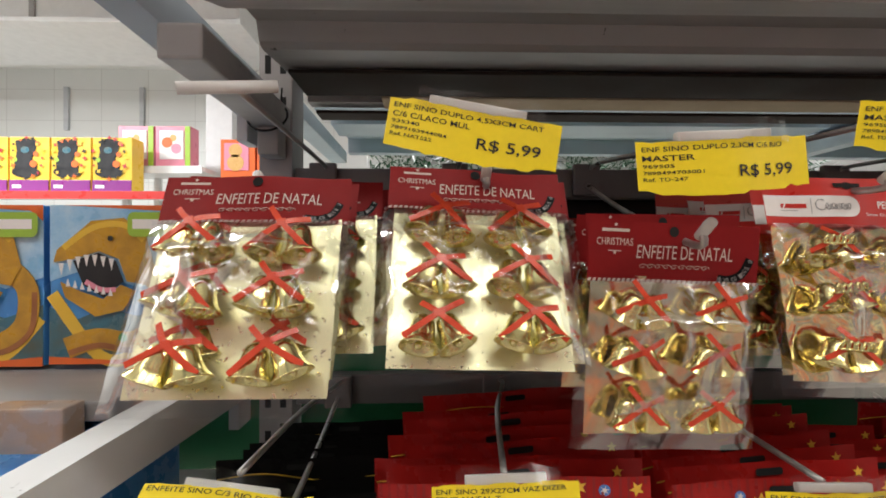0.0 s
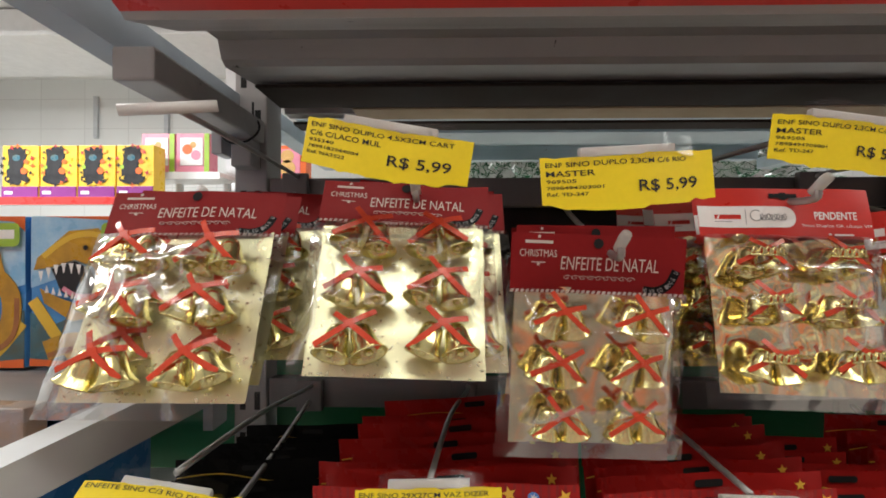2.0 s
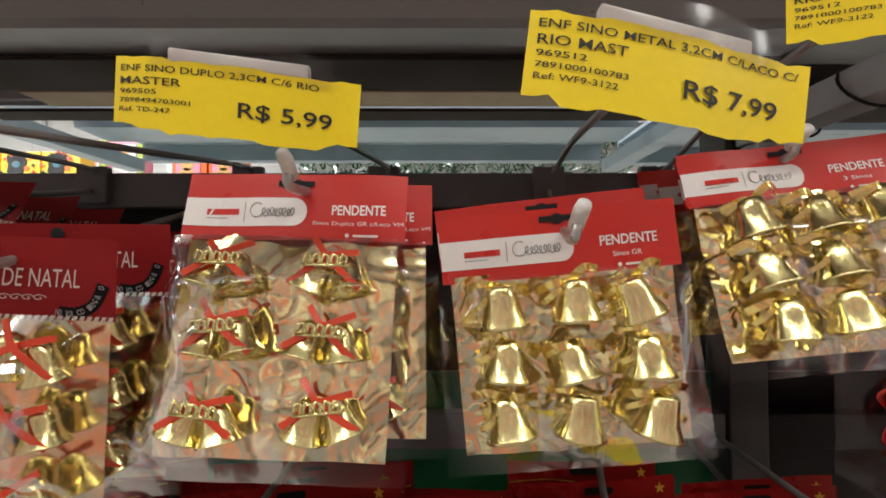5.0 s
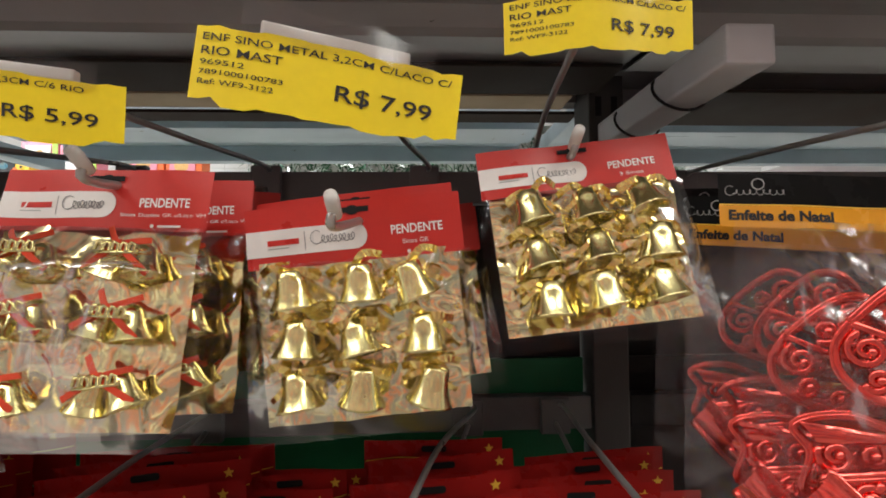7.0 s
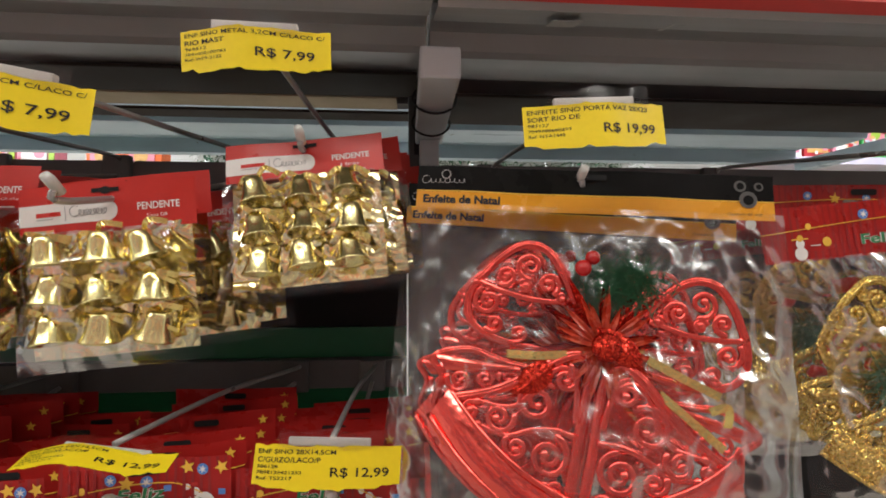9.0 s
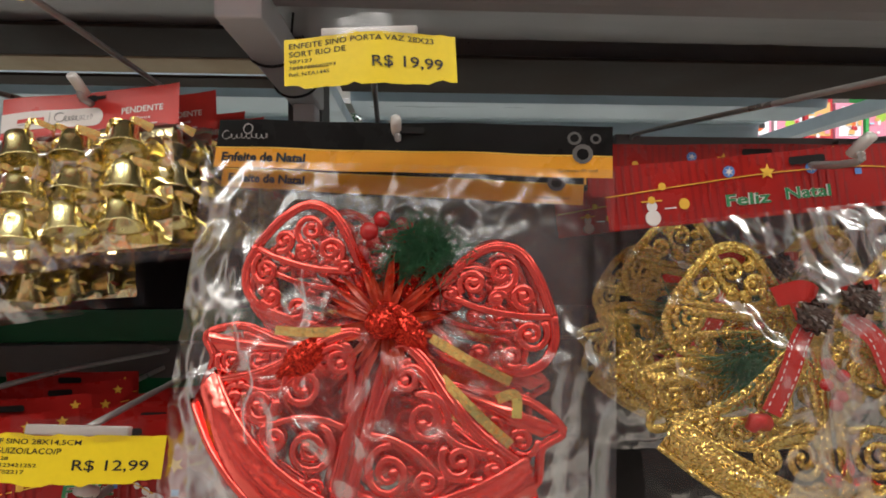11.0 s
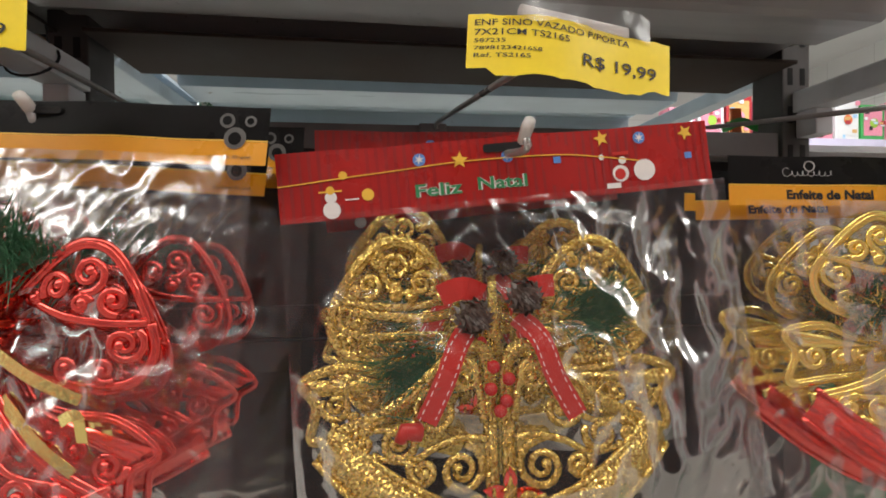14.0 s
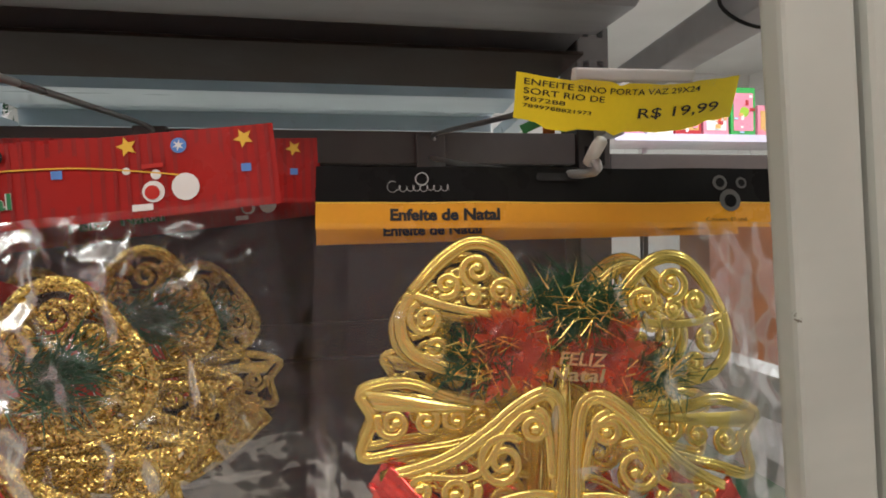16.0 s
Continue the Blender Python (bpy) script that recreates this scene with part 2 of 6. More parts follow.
CRIMSON_RIBBON = surface("crimson_satin_ribbon", (0.56, 0.035, 0.028), (0.44, 0.022, 0.02), rough=0.28, grain=900, bump=0.3)
GOLD_RIBBON = foil("gold_lurex_ribbon", (0.90, 0.72, 0.26), 0.16, 90, 0.002)
RED_PLATED = foil("red_plated_plastic", (0.92, 0.14, 0.115), 0.13, 55, 0.0016, (0.80, 0.075, 0.065))
GOLD_GLITTER = glitter("gold_glitter_plastic", (0.96, 0.74, 0.24), (0.46, 0.30, 0.06))
RED_GLITTER = glitter("red_glitter_plastic", (0.80, 0.06, 0.03), (0.35, 0.015, 0.01))
GOLD_TO_RED = two_tone("gold_to_red_plated_plastic", (0.98, 0.76, 0.22), (0.90, 0.16, 0.05), -0.125, -0.080, 0.17)
PINE = surface("green_tinsel_needle", (0.015, 0.085, 0.035), (0.03, 0.14, 0.05), rough=0.35, metal=0.2)
CONE = surface("pine_cone_scale", (0.055, 0.034, 0.026), (0.16, 0.12, 0.10), rough=0.28, blotch=160, amount=0.6)
RED_CLOTH = surface("red_sheer_petal", (0.46, 0.035, 0.018), (0.66, 0.10, 0.03), rough=0.25, blotch=90, amount=0.8)


def sheer(name, color, worn, clear):
    """Thin gauze that lets part of the light straight through."""
    m = surface(name, color, worn, rough=0.25, blotch=90, amount=0.8)
    nt = m.node_tree
    mix, hole = nt.nodes.new("ShaderNodeMixShader"), nt.nodes.new("ShaderNodeBsdfTransparent")
    mix.inputs["Fac"].default_value = clear
    nt.links.new(nt.nodes["Principled BSDF"].outputs["BSDF"], mix.inputs[1])
    nt.links.new(hole.outputs["BSDF"], mix.inputs[2])
    nt.links.new(mix.outputs["Shader"], nt.nodes["Material Output"].inputs["Surface"])
    return m


GAUZE = sheer("orange_red_gauze", (0.52, 0.045, 0.016), (0.70, 0.11, 0.03), 0.38)
BERRY = surface("red_berry_lacquer", (0.5, 0.02, 0.02), rough=0.2)
FILM = film("clear_polypropylene_film", 30, 0.0010, 0.026, 0.03, 0.09, 0.0014)
FILM_CRISP = film("crisp_cellophane_film", 40, 0.0005, 0.045, 0.02, 0.20, 0.006)
FILM_MILKY = film("milky_cellophane_film", 40, 0.0006, 0.060, 0.02, 0.22, 0.006)
WALL = tiled("white_wall_tiles", (0.80, 0.81, 0.79), (0.62, 0.62, 0.60), 0.45, 0.30, 0.3)
FLOOR = tiled("beige_floor_tiles", (0.46, 0.43, 0.38), (0.35, 0.33, 0.30), 0.45, 0.45, 0.3)
SHELF_WALL = mottled("reflected_goods_wall", ((0.10, 0.075, 0.06), (0.64, 0.62, 0.54), (0.62, 0.20, 0.13), (0.24, 0.25, 0.31)))
CEILING = surface("white_ceiling_board", (0.80, 0.80, 0.78), rough=0.8, blotch=3, amount=0.2)


# ---- mesh helpers ----
def squeeze(d, flat):
    return d if flat == 1.0 else Vector((d.x, d.y, d.z * flat))


class Shape:
    """Vertices and faces gathered for one mesh."""

    def __init__(self):
        self.v, self.f = [], []

    def add(self, v, f):
        n = len(self.v)
        self.v += [tuple(p) for p in v]
        self.f += [tuple(n + i for i in q) for q in f]
        return self

    def box(self, x0, x1, y0, y1, z0, z1, b=0.0):
        """A box with its edges cut by b."""
        if b <= 0:
            v = [(x, y, z) for x in (x0, x1) for y in (y0, y1) for z in (z0, z1)]
            return self.add(v, [(0, 1, 3, 2), (4, 6, 7, 5), (0, 4, 5, 1), (2, 3, 7, 6), (0, 2, 6, 4), (1, 5, 7, 3)])
        bm = bmesh.new()
        bmesh.ops.create_cube(bm, size=1.0)
        for p in bm.verts:
            p.co = Vector(((x0 + x1) / 2 + p.co.x * (x1 - x0), (y0 + y1) / 2 + p.co.y * (y1 - y0), (z0 + z1) / 2 + p.co.z * (z1 - z0)))
        bmesh.ops.bevel(bm, geom=bm.edges[:], offset=b, segments=2, affect="EDGES", profile=0.6)
        bm.verts.index_update()
        self.add([p.co[:] for p in bm.verts], [[q.index for q in f.verts] for f in bm.faces])
        bm.free()
        return self

    def tube(self, pts, r, n=6, caps=True, flat=1.0):
        """A round bar along pts; r a number or one for each point; flat squeezes it front to back."""
        pts = [Vector(p) for p in pts]
        rs = r if isinstance(r, (list, tuple)) else [r] * len(pts)
        rings, side = [], None
        for i, p in enumerate(pts):
            d = (pts[min(i + 1, len(pts) - 1)] - pts[max(i - 1, 0)]).normalized()
            if side is None:
                side = d.orthogonal().normalized()
            side = (side - d * side.dot(d)).normalized()
            up = d.cross(side)
            rings.append([p + squeeze(side * math.cos(a) + up * math.sin(a), flat) * rs[i] for a in (math.tau * k / n for k in range(n))])
        v = [p for ring in rings for p in ring]
        f = [(i * n + k, i * n + (k + 1) % n, (i + 1) * n + (k + 1) % n, (i + 1) * n + k) for i in range(len(pts) - 1) for k in range(n)]
        if caps:
            f += [tuple(range(n - 1, -1, -1)), tuple((len(pts) - 1) * n + k for k in range(n))]
        return self.add(v, f)

    def sheet(self, profile, t, x0, x1):
        """Folded sheet metal: a (y, z) profile of thickness t, drawn along x."""
        n, back = len(profile), []
        for i, (y, z) in enumerate(profile):
            (ya, za), (yb, zb) = profile[max(i - 1, 0)], profile[min(i + 1, n - 1)]
            d = math.hypot(yb - ya, zb - za)
            back.append((y - (zb - za) / d * t, z + (yb - ya) / d * t))
        v = [(x, y, z) for x in (x0, x1) for y, z in list(profile) + back]
        m = 2 * n
        f = []
        for i in range(n - 1):
            f += [(i, i + 1, m + i + 1, m + i), (n + i + 1, n + i, m + n + i, m + n + i + 1), (i + 1, i, n + i, n + i + 1), (m + i, m + i + 1, m + n + i + 1, m + n + i)]
        f += [(0, m, m + n, n), (n - 1, m - 1, m + m - 1, m + n - 1)]
        return self.add(v, f)

    def grid(self, fn, nu, nv, wrap=False):
        """fn(a, b) for a, b from 0 to 1."""
        v = [fn(i / nu, j / nv) for j in range(nv + 1) for i in range(nu + 1)]
        w = nu + 1
        return self.add(v, [(j * w + i, j * w + i + 1, (j + 1) * w + i + 1, (j + 1) * w + i) for j in range(nv) for i in range(nu)])

    def slab(self, poly, w0, w1):
        """A flat (u, v) outline given thickness from w0 to w1 along z."""
        n = len(poly)
        v = [(x, y, w0) for x, y in poly] + [(x, y, w1) for x, y in poly]
        return self.add(v, [tuple(range(n - 1, -1, -1)), tuple(range(n, 2 * n))] + [(i, (i + 1) % n, n + (i + 1) % n, n + i) for i in range(n)])

    def spin(self, profile, n=14, m=None, turn=math.tau):
        """A lathe about z: (radius, z) profile."""
        m = m or Matrix()
        k = len(profile)
        v = [m @ Vector((r * math.cos(a), r * math.sin(a), z)) for a in (turn * i / n for i in range(n)) for r, z in profile]
        return self.add(v, [(i * k + j, ((i + 1) % n) * k + j, ((i + 1) % n) * k + j + 1, i * k + j + 1) for i in range(n) for j in range(k - 1)])

    def moved(self, m):
        self.v = [tuple(m @ Vector(p)) for p in self.v]
        return self

    def warped(self, fn):
        self.v = [tuple(fn(*p)) for p in self.v]
        return self

    def mesh(self, name, material, smooth=False):
        me = bpy.data.meshes.new(name)
        me.from_pydata(self.v, [], self.f)
        me.materials.append(material)
        if smooth:
            me.polygons.foreach_set("use_smooth", [True] * len(me.polygons))
        me.update()
        return me


def part(name, shape, material, parent, label="", smooth=False, kind=""):
    """One mesh object under a thing or a part."""
    me = shape if isinstance(shape, bpy.types.Mesh) else shape.mesh(name, material, smooth)
    ob = new(name, me)
    ob.parent = parent
    return tagged(ob, label, kind=kind)


def thing(name, m, label, category, group="", kind=""):
    ob = new(name)
    ob.matrix_world = m
    return tagged(ob, label, category, group, kind)


def setting(name, shape, material, label, category="structure"):
    return tagged(new(name, shape.mesh(name, material)), label, category, kind="structure")


GLYPHS = {}


def words(text, u, v, width, height, w=0.0, bold=0.0, lean=0.0):
    """Flat lettering in the built-in font, fitted into width x height with its lower left corner at (u, v)."""
    key = (text, bold)
    if key not in GLYPHS:
        cu = bpy.data.curves.new("lettering", "FONT")
        cu.body, cu.offset, cu.resolution_u = text, bold, 3
        ob = bpy.data.objects.new("lettering", cu)
        scene.collection.objects.link(ob)
        me = bpy.data.meshes.new_from_object(ob.evaluated_get(bpy.context.evaluated_depsgraph_get()))
        co = np.array([p.co[:] for p in me.vertices])
        GLYPHS[key] = (co, [tuple(p.vertices) for p in me.polygons])
        bpy.data.objects.remove(ob)
        bpy.data.meshes.remove(me)
        bpy.data.curves.remove(cu)
    co, faces = GLYPHS[key]
    lo, hi = co.min(0), co.max(0)
    s = Shape()
    pts = [((p[0] - lo[0]) / (hi[0] - lo[0]), (p[1] - lo[1]) / (hi[1] - lo[1])) for p in co]
    return s.add([(u + a * width + lean * b * height, v + b * height, w) for a, b in pts], faces)


def bar(u0, u1, v0, v1, w=0.0, n=6):
    s = Shape()
    return s.grid(lambda a, b: (u0 + (u1 - u0) * a, v0 + (v1 - v0) * b, w), n, 1)


def disc(u, v, r, w=0.0, n=14, squash=1.0):
    s = Shape()
    return s.add([(u + r * math.cos(math.tau * k / n), v + squash * r * math.sin(math.tau * k / n), w) for k in range(n)], [tuple(range(n))])


def star(u, v, r, w=0.0, points=5, inner=0.45, turn=0.3):
    s = Shape()
    pts = []
    for k in range(points * 2):
        a = math.pi * k / points + turn
        q = r if k % 2 == 0 else r * inner
        pts.append((u + q * math.cos(a), v + q * math.sin(a), w))
    n = len(pts)
    return s.add(pts + [(u, v, w)], [(k, (k + 1) % n, n) for k in range(n)])


def merged(*shapes):
    s = Shape()
    for q in shapes:
        s.add(q.v, q.f)
    return s


def hung(tl, tr, low):
    """The pose of a flat pack from its top corners and the middle of its foot: u to the right, v up, w to the front."""
    tl, tr, low = Vector(tl), Vector(tr), Vector(low)
    u = (tr - tl).normalized()
    v = (tl + tr) / 2 - low
    v = (v - u * v.dot(u)).normalized()
    w = u.cross(v)
    m = Matrix((u, v, w)).transposed().to_4x4()
    m.translation = (tl + tr) / 2
    return m


def rows_of(points):
    """A smooth line through a few points."""
    out = []
    p = [Vector(q) for q in points]
    for i in range(len(p) - 1):
        a, b, c, d = p[max(i - 1, 0)], p[i], p[i + 1], p[min(i + 2, len(p) - 1)]
        for k in range(5):
            t = k / 5
            out.append(0.5 * ((2 * b) + (c - a) * t + (2 * a - 5 * b + 4 * c - d) * t * t + (3 * b - a - 3 * c + d) * t ** 3))
    return out + [p[-1]]


# ---- the store around ----
X0, X1, Y0, Y1, H = -5.0, 5.5, -1.7, 4.6, 3.2
setting("floor", Shape().box(X0, X1, Y0, Y1, -0.1, 0.0), FLOOR, "beige ceramic floor tiles of a store", "floor")
setting("ceiling", Shape().box(X0, X1, Y0, Y1, H, H + 0.1), CEILING, "white boarded store ceiling", "ceiling")


def wall(name, x0, x1, y0, y1, material=None, label="white glazed tile wall of the store"):
    ob = new(name, Shape().box(0, 1, 0, 1, 0, 1).mesh(name, material or WALL))
    me = ob.data
    long_x = x1 - x0 > y1 - y0
    length, thick = (x1 - x0, y1 - y0) if long_x else (y1 - y0, x1 - x0)
    for p in me.vertices:
        p.co = Vector((p.co.x * length, p.co.y * H, p.co.z * thick))
    ob.matrix_world = pose(x0, y1, 0, 90, 0, 0) if long_x else pose(x0, y0, 0, 90, 0, 90)
    tagged(ob, label, "wall", kind="structure")


wall("wall_north", X0, X1, Y1, Y1 + 0.12)
# South wall is out of view; foil and film mirror its added patches.
wall("wall_south", X0, X1, Y0 - 0.12, Y0, SHELF_WALL, "unseen wall across the aisle, patched for reflections")
wall("wall_west", X0 - 0.12, X0, Y0, Y1)
wall("wall_east", X1, X1 + 0.12, Y0, Y1)

# ---- the gondola ----
UPRIGHTS = (-0.185, 0.705, 1.575)
YB = 0.56


def upright(x, paint=None):
    ob = thing("shelf_upright", Matrix(), "grey slotted steel upright of the shelving", "upright", "shelf uprights")
    part("post", Shape().box(x - 0.02, x + 0.02, YB, YB + 0.05, 0.0, 2.25, 0.002), paint or DARK_STEEL, ob)
    for side in (-0.009, 0.009):
        for k in range(0 if x < 0 else 6, 16):
            z = 1.16 + k * 0.05
            part("slot", Shape().box(x + side - 0.0035, x + side + 0.0035, YB - 0.0006, YB + 0.002, z, z + 0.022), HOLE, ob)
    return ob


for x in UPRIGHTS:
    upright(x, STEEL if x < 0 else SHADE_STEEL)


def bracket(x, z, y0, material=PALE_STEEL, label="grey painted steel shelf bracket arm with chipped paint"):
    """A boxed arm hooked into the upright, with its open front end and lugs."""
    ob = thing("shelf_bracket", Matrix(), label, "bracket", "shelf brackets")
    part("arm", Shape().box(x - 0.017, x + 0.017, y0, YB - 0.001, z - 0.027, z, 0.0025), material, ob)
    part("lug", Shape().box(x - 0.012, x + 0.012, YB - 0.03, YB - 0.0012, z - 0.06, z - 0.0275, 0.002), material, ob)
    return ob


bracket(-0.184, 1.617, 0.345, STEEL)
bracket(0.711, 1.600, 0.340)
bracket(1.585, 1.600, 0.300)


def long_arm(x, z, y0, label, paint=None):
    ob = thing("shelf_bracket", Matrix(), label, "bracket", "shelf brackets")
    s = Shape()
    h0, h1 = 0.022, 0.045
    v = [(x - 0.014, y0, z - h0), (x + 0.014, y0, z - h0), (x + 0.014, y0, z), (x - 0.014, y0, z), (x - 0.014, YB, z - h1), (x + 0.014, YB, z - h1), (x + 0.014, YB, z), (x - 0.014, YB, z)]
    part("arm", s.add(v, [(0, 1, 2, 3), (7, 6, 5, 4), (0, 4, 5, 1), (1, 5, 6, 2), (2, 6, 7, 3), (3, 7, 4, 0)]), paint or WHITE_STEEL, ob)
    part("end_plate", Shape().box(x - 0.0155, x + 0.0155, y0 - 0.004, y0 - 0.0005, z - h0 - 0.002, z + 0.002, 0.001), paint or WHITE_STEEL, ob)
    part("hook_plate", Shape().box(x - 0.006, x + 0.006, YB - 0.03, YB + 0.004, z - h1 - 0.035, z - h1 - 0.0005, 0.001), PALE_STEEL, ob)
    return ob


long_arm(-0.213, 1.652, 0.05, "slate-grey shelf arm with black paint chips reaching into the aisle", SLATE_STEEL)
long_arm(-0.222, 1.325, 0.10, "white lower shelf arm with black chips")
long_arm(1.612, 1.320, 0.16, "white lower shelf arm beside the green panel")


def tray(x0, x1, z, label, paint):
    """A folded steel shelf: front lip with a red price channel, ribs below, loaded board at the back."""
    ob = thing("shelf_tray", Matrix(), label, "shelf", "shelf trays")
    under = [(0.292, z + 0.035), (0.292, z - 0.004), (0.300, z - 0.010), (0.345, z + 0.006), (0.362, z + 0.012), (0.368, z + 0.030), (0.425, z + 0.034), (0.432, z + 0.018), (0.440, z + 0.014), (0.515, z + 0.022), (0.524, z + 0.026), (0.528, z + 0.036), (0.600, z + 0.036), (0.602, z + 0.016), (0.625, z + 0.016)]
    part("tray_sheet", Shape().sheet(under, 0.0014, x0, x1), paint, ob)
    part("deck", Shape().box(x0, x1, 0.294, 0.626, z + 0.040, z + 0.052, 0.001), paint, ob)
    chan = [(0.288, z + 0.046), (0.284, z + 0.002), (0.281, z - 0.004), (0.290, z - 0.008)]
    part("price_channel", Shape().sheet(chan, -0.0016, x0 + 0.004, x1 - 0.004), RED_STRIP, ob, "red plastic price channel")
    return ob


tray(-0.158, 0.7025, 1.624, "grey steel shelf seen from below with a red price strip", LIT_TRAY_STEEL)
tray(0.7065, 1.556, 1.620, "grey steel shelf seen from below with a red price strip", STEEL)
tagged(new("cardboard_sheet", Shape().box(-0.06, 0.67, 0.567, 0.612, 1.6345, 1.6390, 0.001).mesh("cardboard_sheet", BOARD)), "brown cardboard edge sticking out behind the shelf", "cardboard")


# Added dark sheets stand for shade in the recesses under the shelves.
for a, b, y0, y1, z, lab in ((-0.150, 0.695, 0.492, 0.566, 1.6360, "dark strip standing for shade under the grey shelf"), (-0.150, 0.695, 0.613, 0.648, 1.6290, "dark strip standing for shade at the back of the shelf"), (0.735, 1.550, 0.532, 0.650, 1.6270, "dark sheet standing for shade under the grey shelf")):
    tagged(new("shade_sheet", Shape().box(a, b, y0, y1, z, z + 0.004, 0.0008).mesh("shade_sheet", SHADE_BOARD)), lab, "hardboard", "hardboard sheets")


def far_tray(x0, x1, z):
    ob = thing("shelf_tray", Matrix(), "far side steel shelf, blue-grey for the aisle light on it", "shelf", "shelf trays")
    under = [(0.665, z + 0.020), (0.665, z - 0.012), (0.690, z - 0.012), (0.694, z + 0.012), (0.770, z + 0.012), (0.774, z - 0.004), (0.850, z - 0.006), (0.855, z + 0.010), (0.935, z + 0.010), (0.938, z - 0.018), (0.962, z - 0.018), (0.968, z + 0.036)]
    part("tray_sheet", Shape().sheet(under, 0.0014, x0, x1), FAR_LIT_STEEL, ob)
    part("deck", Shape().box(x0, x1, 0.666, 0.966, z + 0.024, z + 0.030), FAR_LIT_STEEL, ob)
    return ob


far_tray(-0.165, 0.685, 1.662)
far_tray(0.728, 1.552, 1.658)
for x in UPRIGHTS:
    ob = thing("shelf_bracket", Matrix(), "far side shelf bracket, blue-grey for the aisle light on it", "bracket", "shelf brackets")
    part("arm", Shape().box(x - 0.015, x + 0.015, YB + 0.051, 0.95, 1.625, 1.648, 0.002), FAR_LIT_STEEL, ob)


def back_beam(x0, x1, z0, z1, y, label, paint=None):
    ob = tagged(new("back_beam", Shape().box(x0, x1, y, y + 0.018, z0, z1, 0.0015).mesh("back_beam", paint or DARK_STEEL)), label, "beam", "back beams")
    return ob


for a, b in ((-0.163, 0.683), (0.727, 1.553)):
    back_beam(a, b, 1.512, 1.548, YB + 0.004, "dark grey steel rail that carries the hooks")
    # In the second bay the rail's colour carries the shade as well.
    back_beam(a, b, 1.262, 1.298, YB + 0.004, "dark grey lower steel rail that carries the hooks", None if a < 0 else GAP_SHADE_STEEL)
    tagged(new("back_panel", Shape().box(a, b, YB + 0.030, YB + 0.036, 0.25, 1.335).mesh("back_panel", GREEN if a < 0 else GAP_SHADE_STEEL)), "dark green steel back panel of the shelving" if a < 0 else "steel back panel coloured with the shade behind the packs", "panel", "back panels")
    # Added panel across the gap above, near-black in place of its shade.
    tagged(new("back_panel", Shape().box(a, b, YB + 0.038, YB + 0.044, 1.30, 1.530).mesh("back_panel", GAP_SHADE_STEEL)), "added steel back panel coloured as the shaded gap", "panel", "back panels")
    tagged(new("base_shelf", Shape().box(a, b, 0.20, YB, 0.12, 0.16, 0.003).mesh("base_shelf", STEEL)), "grey steel base shelf of the gondola", "shelf", "base shelves")
    tagged(new("kick_plate", Shape().box(a, b, 0.22, 0.235, 0.0, 0.12).mesh("kick_plate", STEEL)), "grey steel kick plate under the base shelf", "plate", "kick plates")
back_beam(1.597, 2.45, 1.485, 1.525, YB + 0.004, "pale rail of the next bay")
tagged(new("back_panel", Shape().box(1.597, 2.45, YB + 0.030, YB + 0.036, 0.25, 1.28).mesh("back_panel", GREEN)), "dark green steel back panel of the next bay", "panel", "back panels")

# tall painted column at the end of the bay
COLUMN_PAINT = chipped_paint("grimy_off_white_paint", (0.48, 0.50, 0.445), (0.12, 0.10, 0.07), 0.40)
column = thing("column", pose(0, 0, 1.45, 0, -2.5) @ pose(0, 0, -1.45), "off-white painted steel column at the end of the shelf", "column")
part("front_face", Shape().box(1.4655, 1.4985, 0.200, 0.210, 0.0, H, 0.002), COLUMN_PAINT, column)
part("groove", Shape().box(1.4990, 1.5020, 0.206, 0.212, 0.0, H), HOLE, column)
part("tape", Shape().slab([(1.527, 1.44), (1.560, 1.43), (1.562, 1.62), (1.530, 1.61), (1.524, 1.58), (1.529, 1.53), (1.525, 1.49)], 0, 0.0006).moved(pose(0, 0.1980, 0, 90)), BOARD, column, "torn brown tape")
part("side_face", Shape().box(1.5025, 1.60, 0.199, 0.210, 0.0, H, 0.003), COLUMN_PAINT, column)


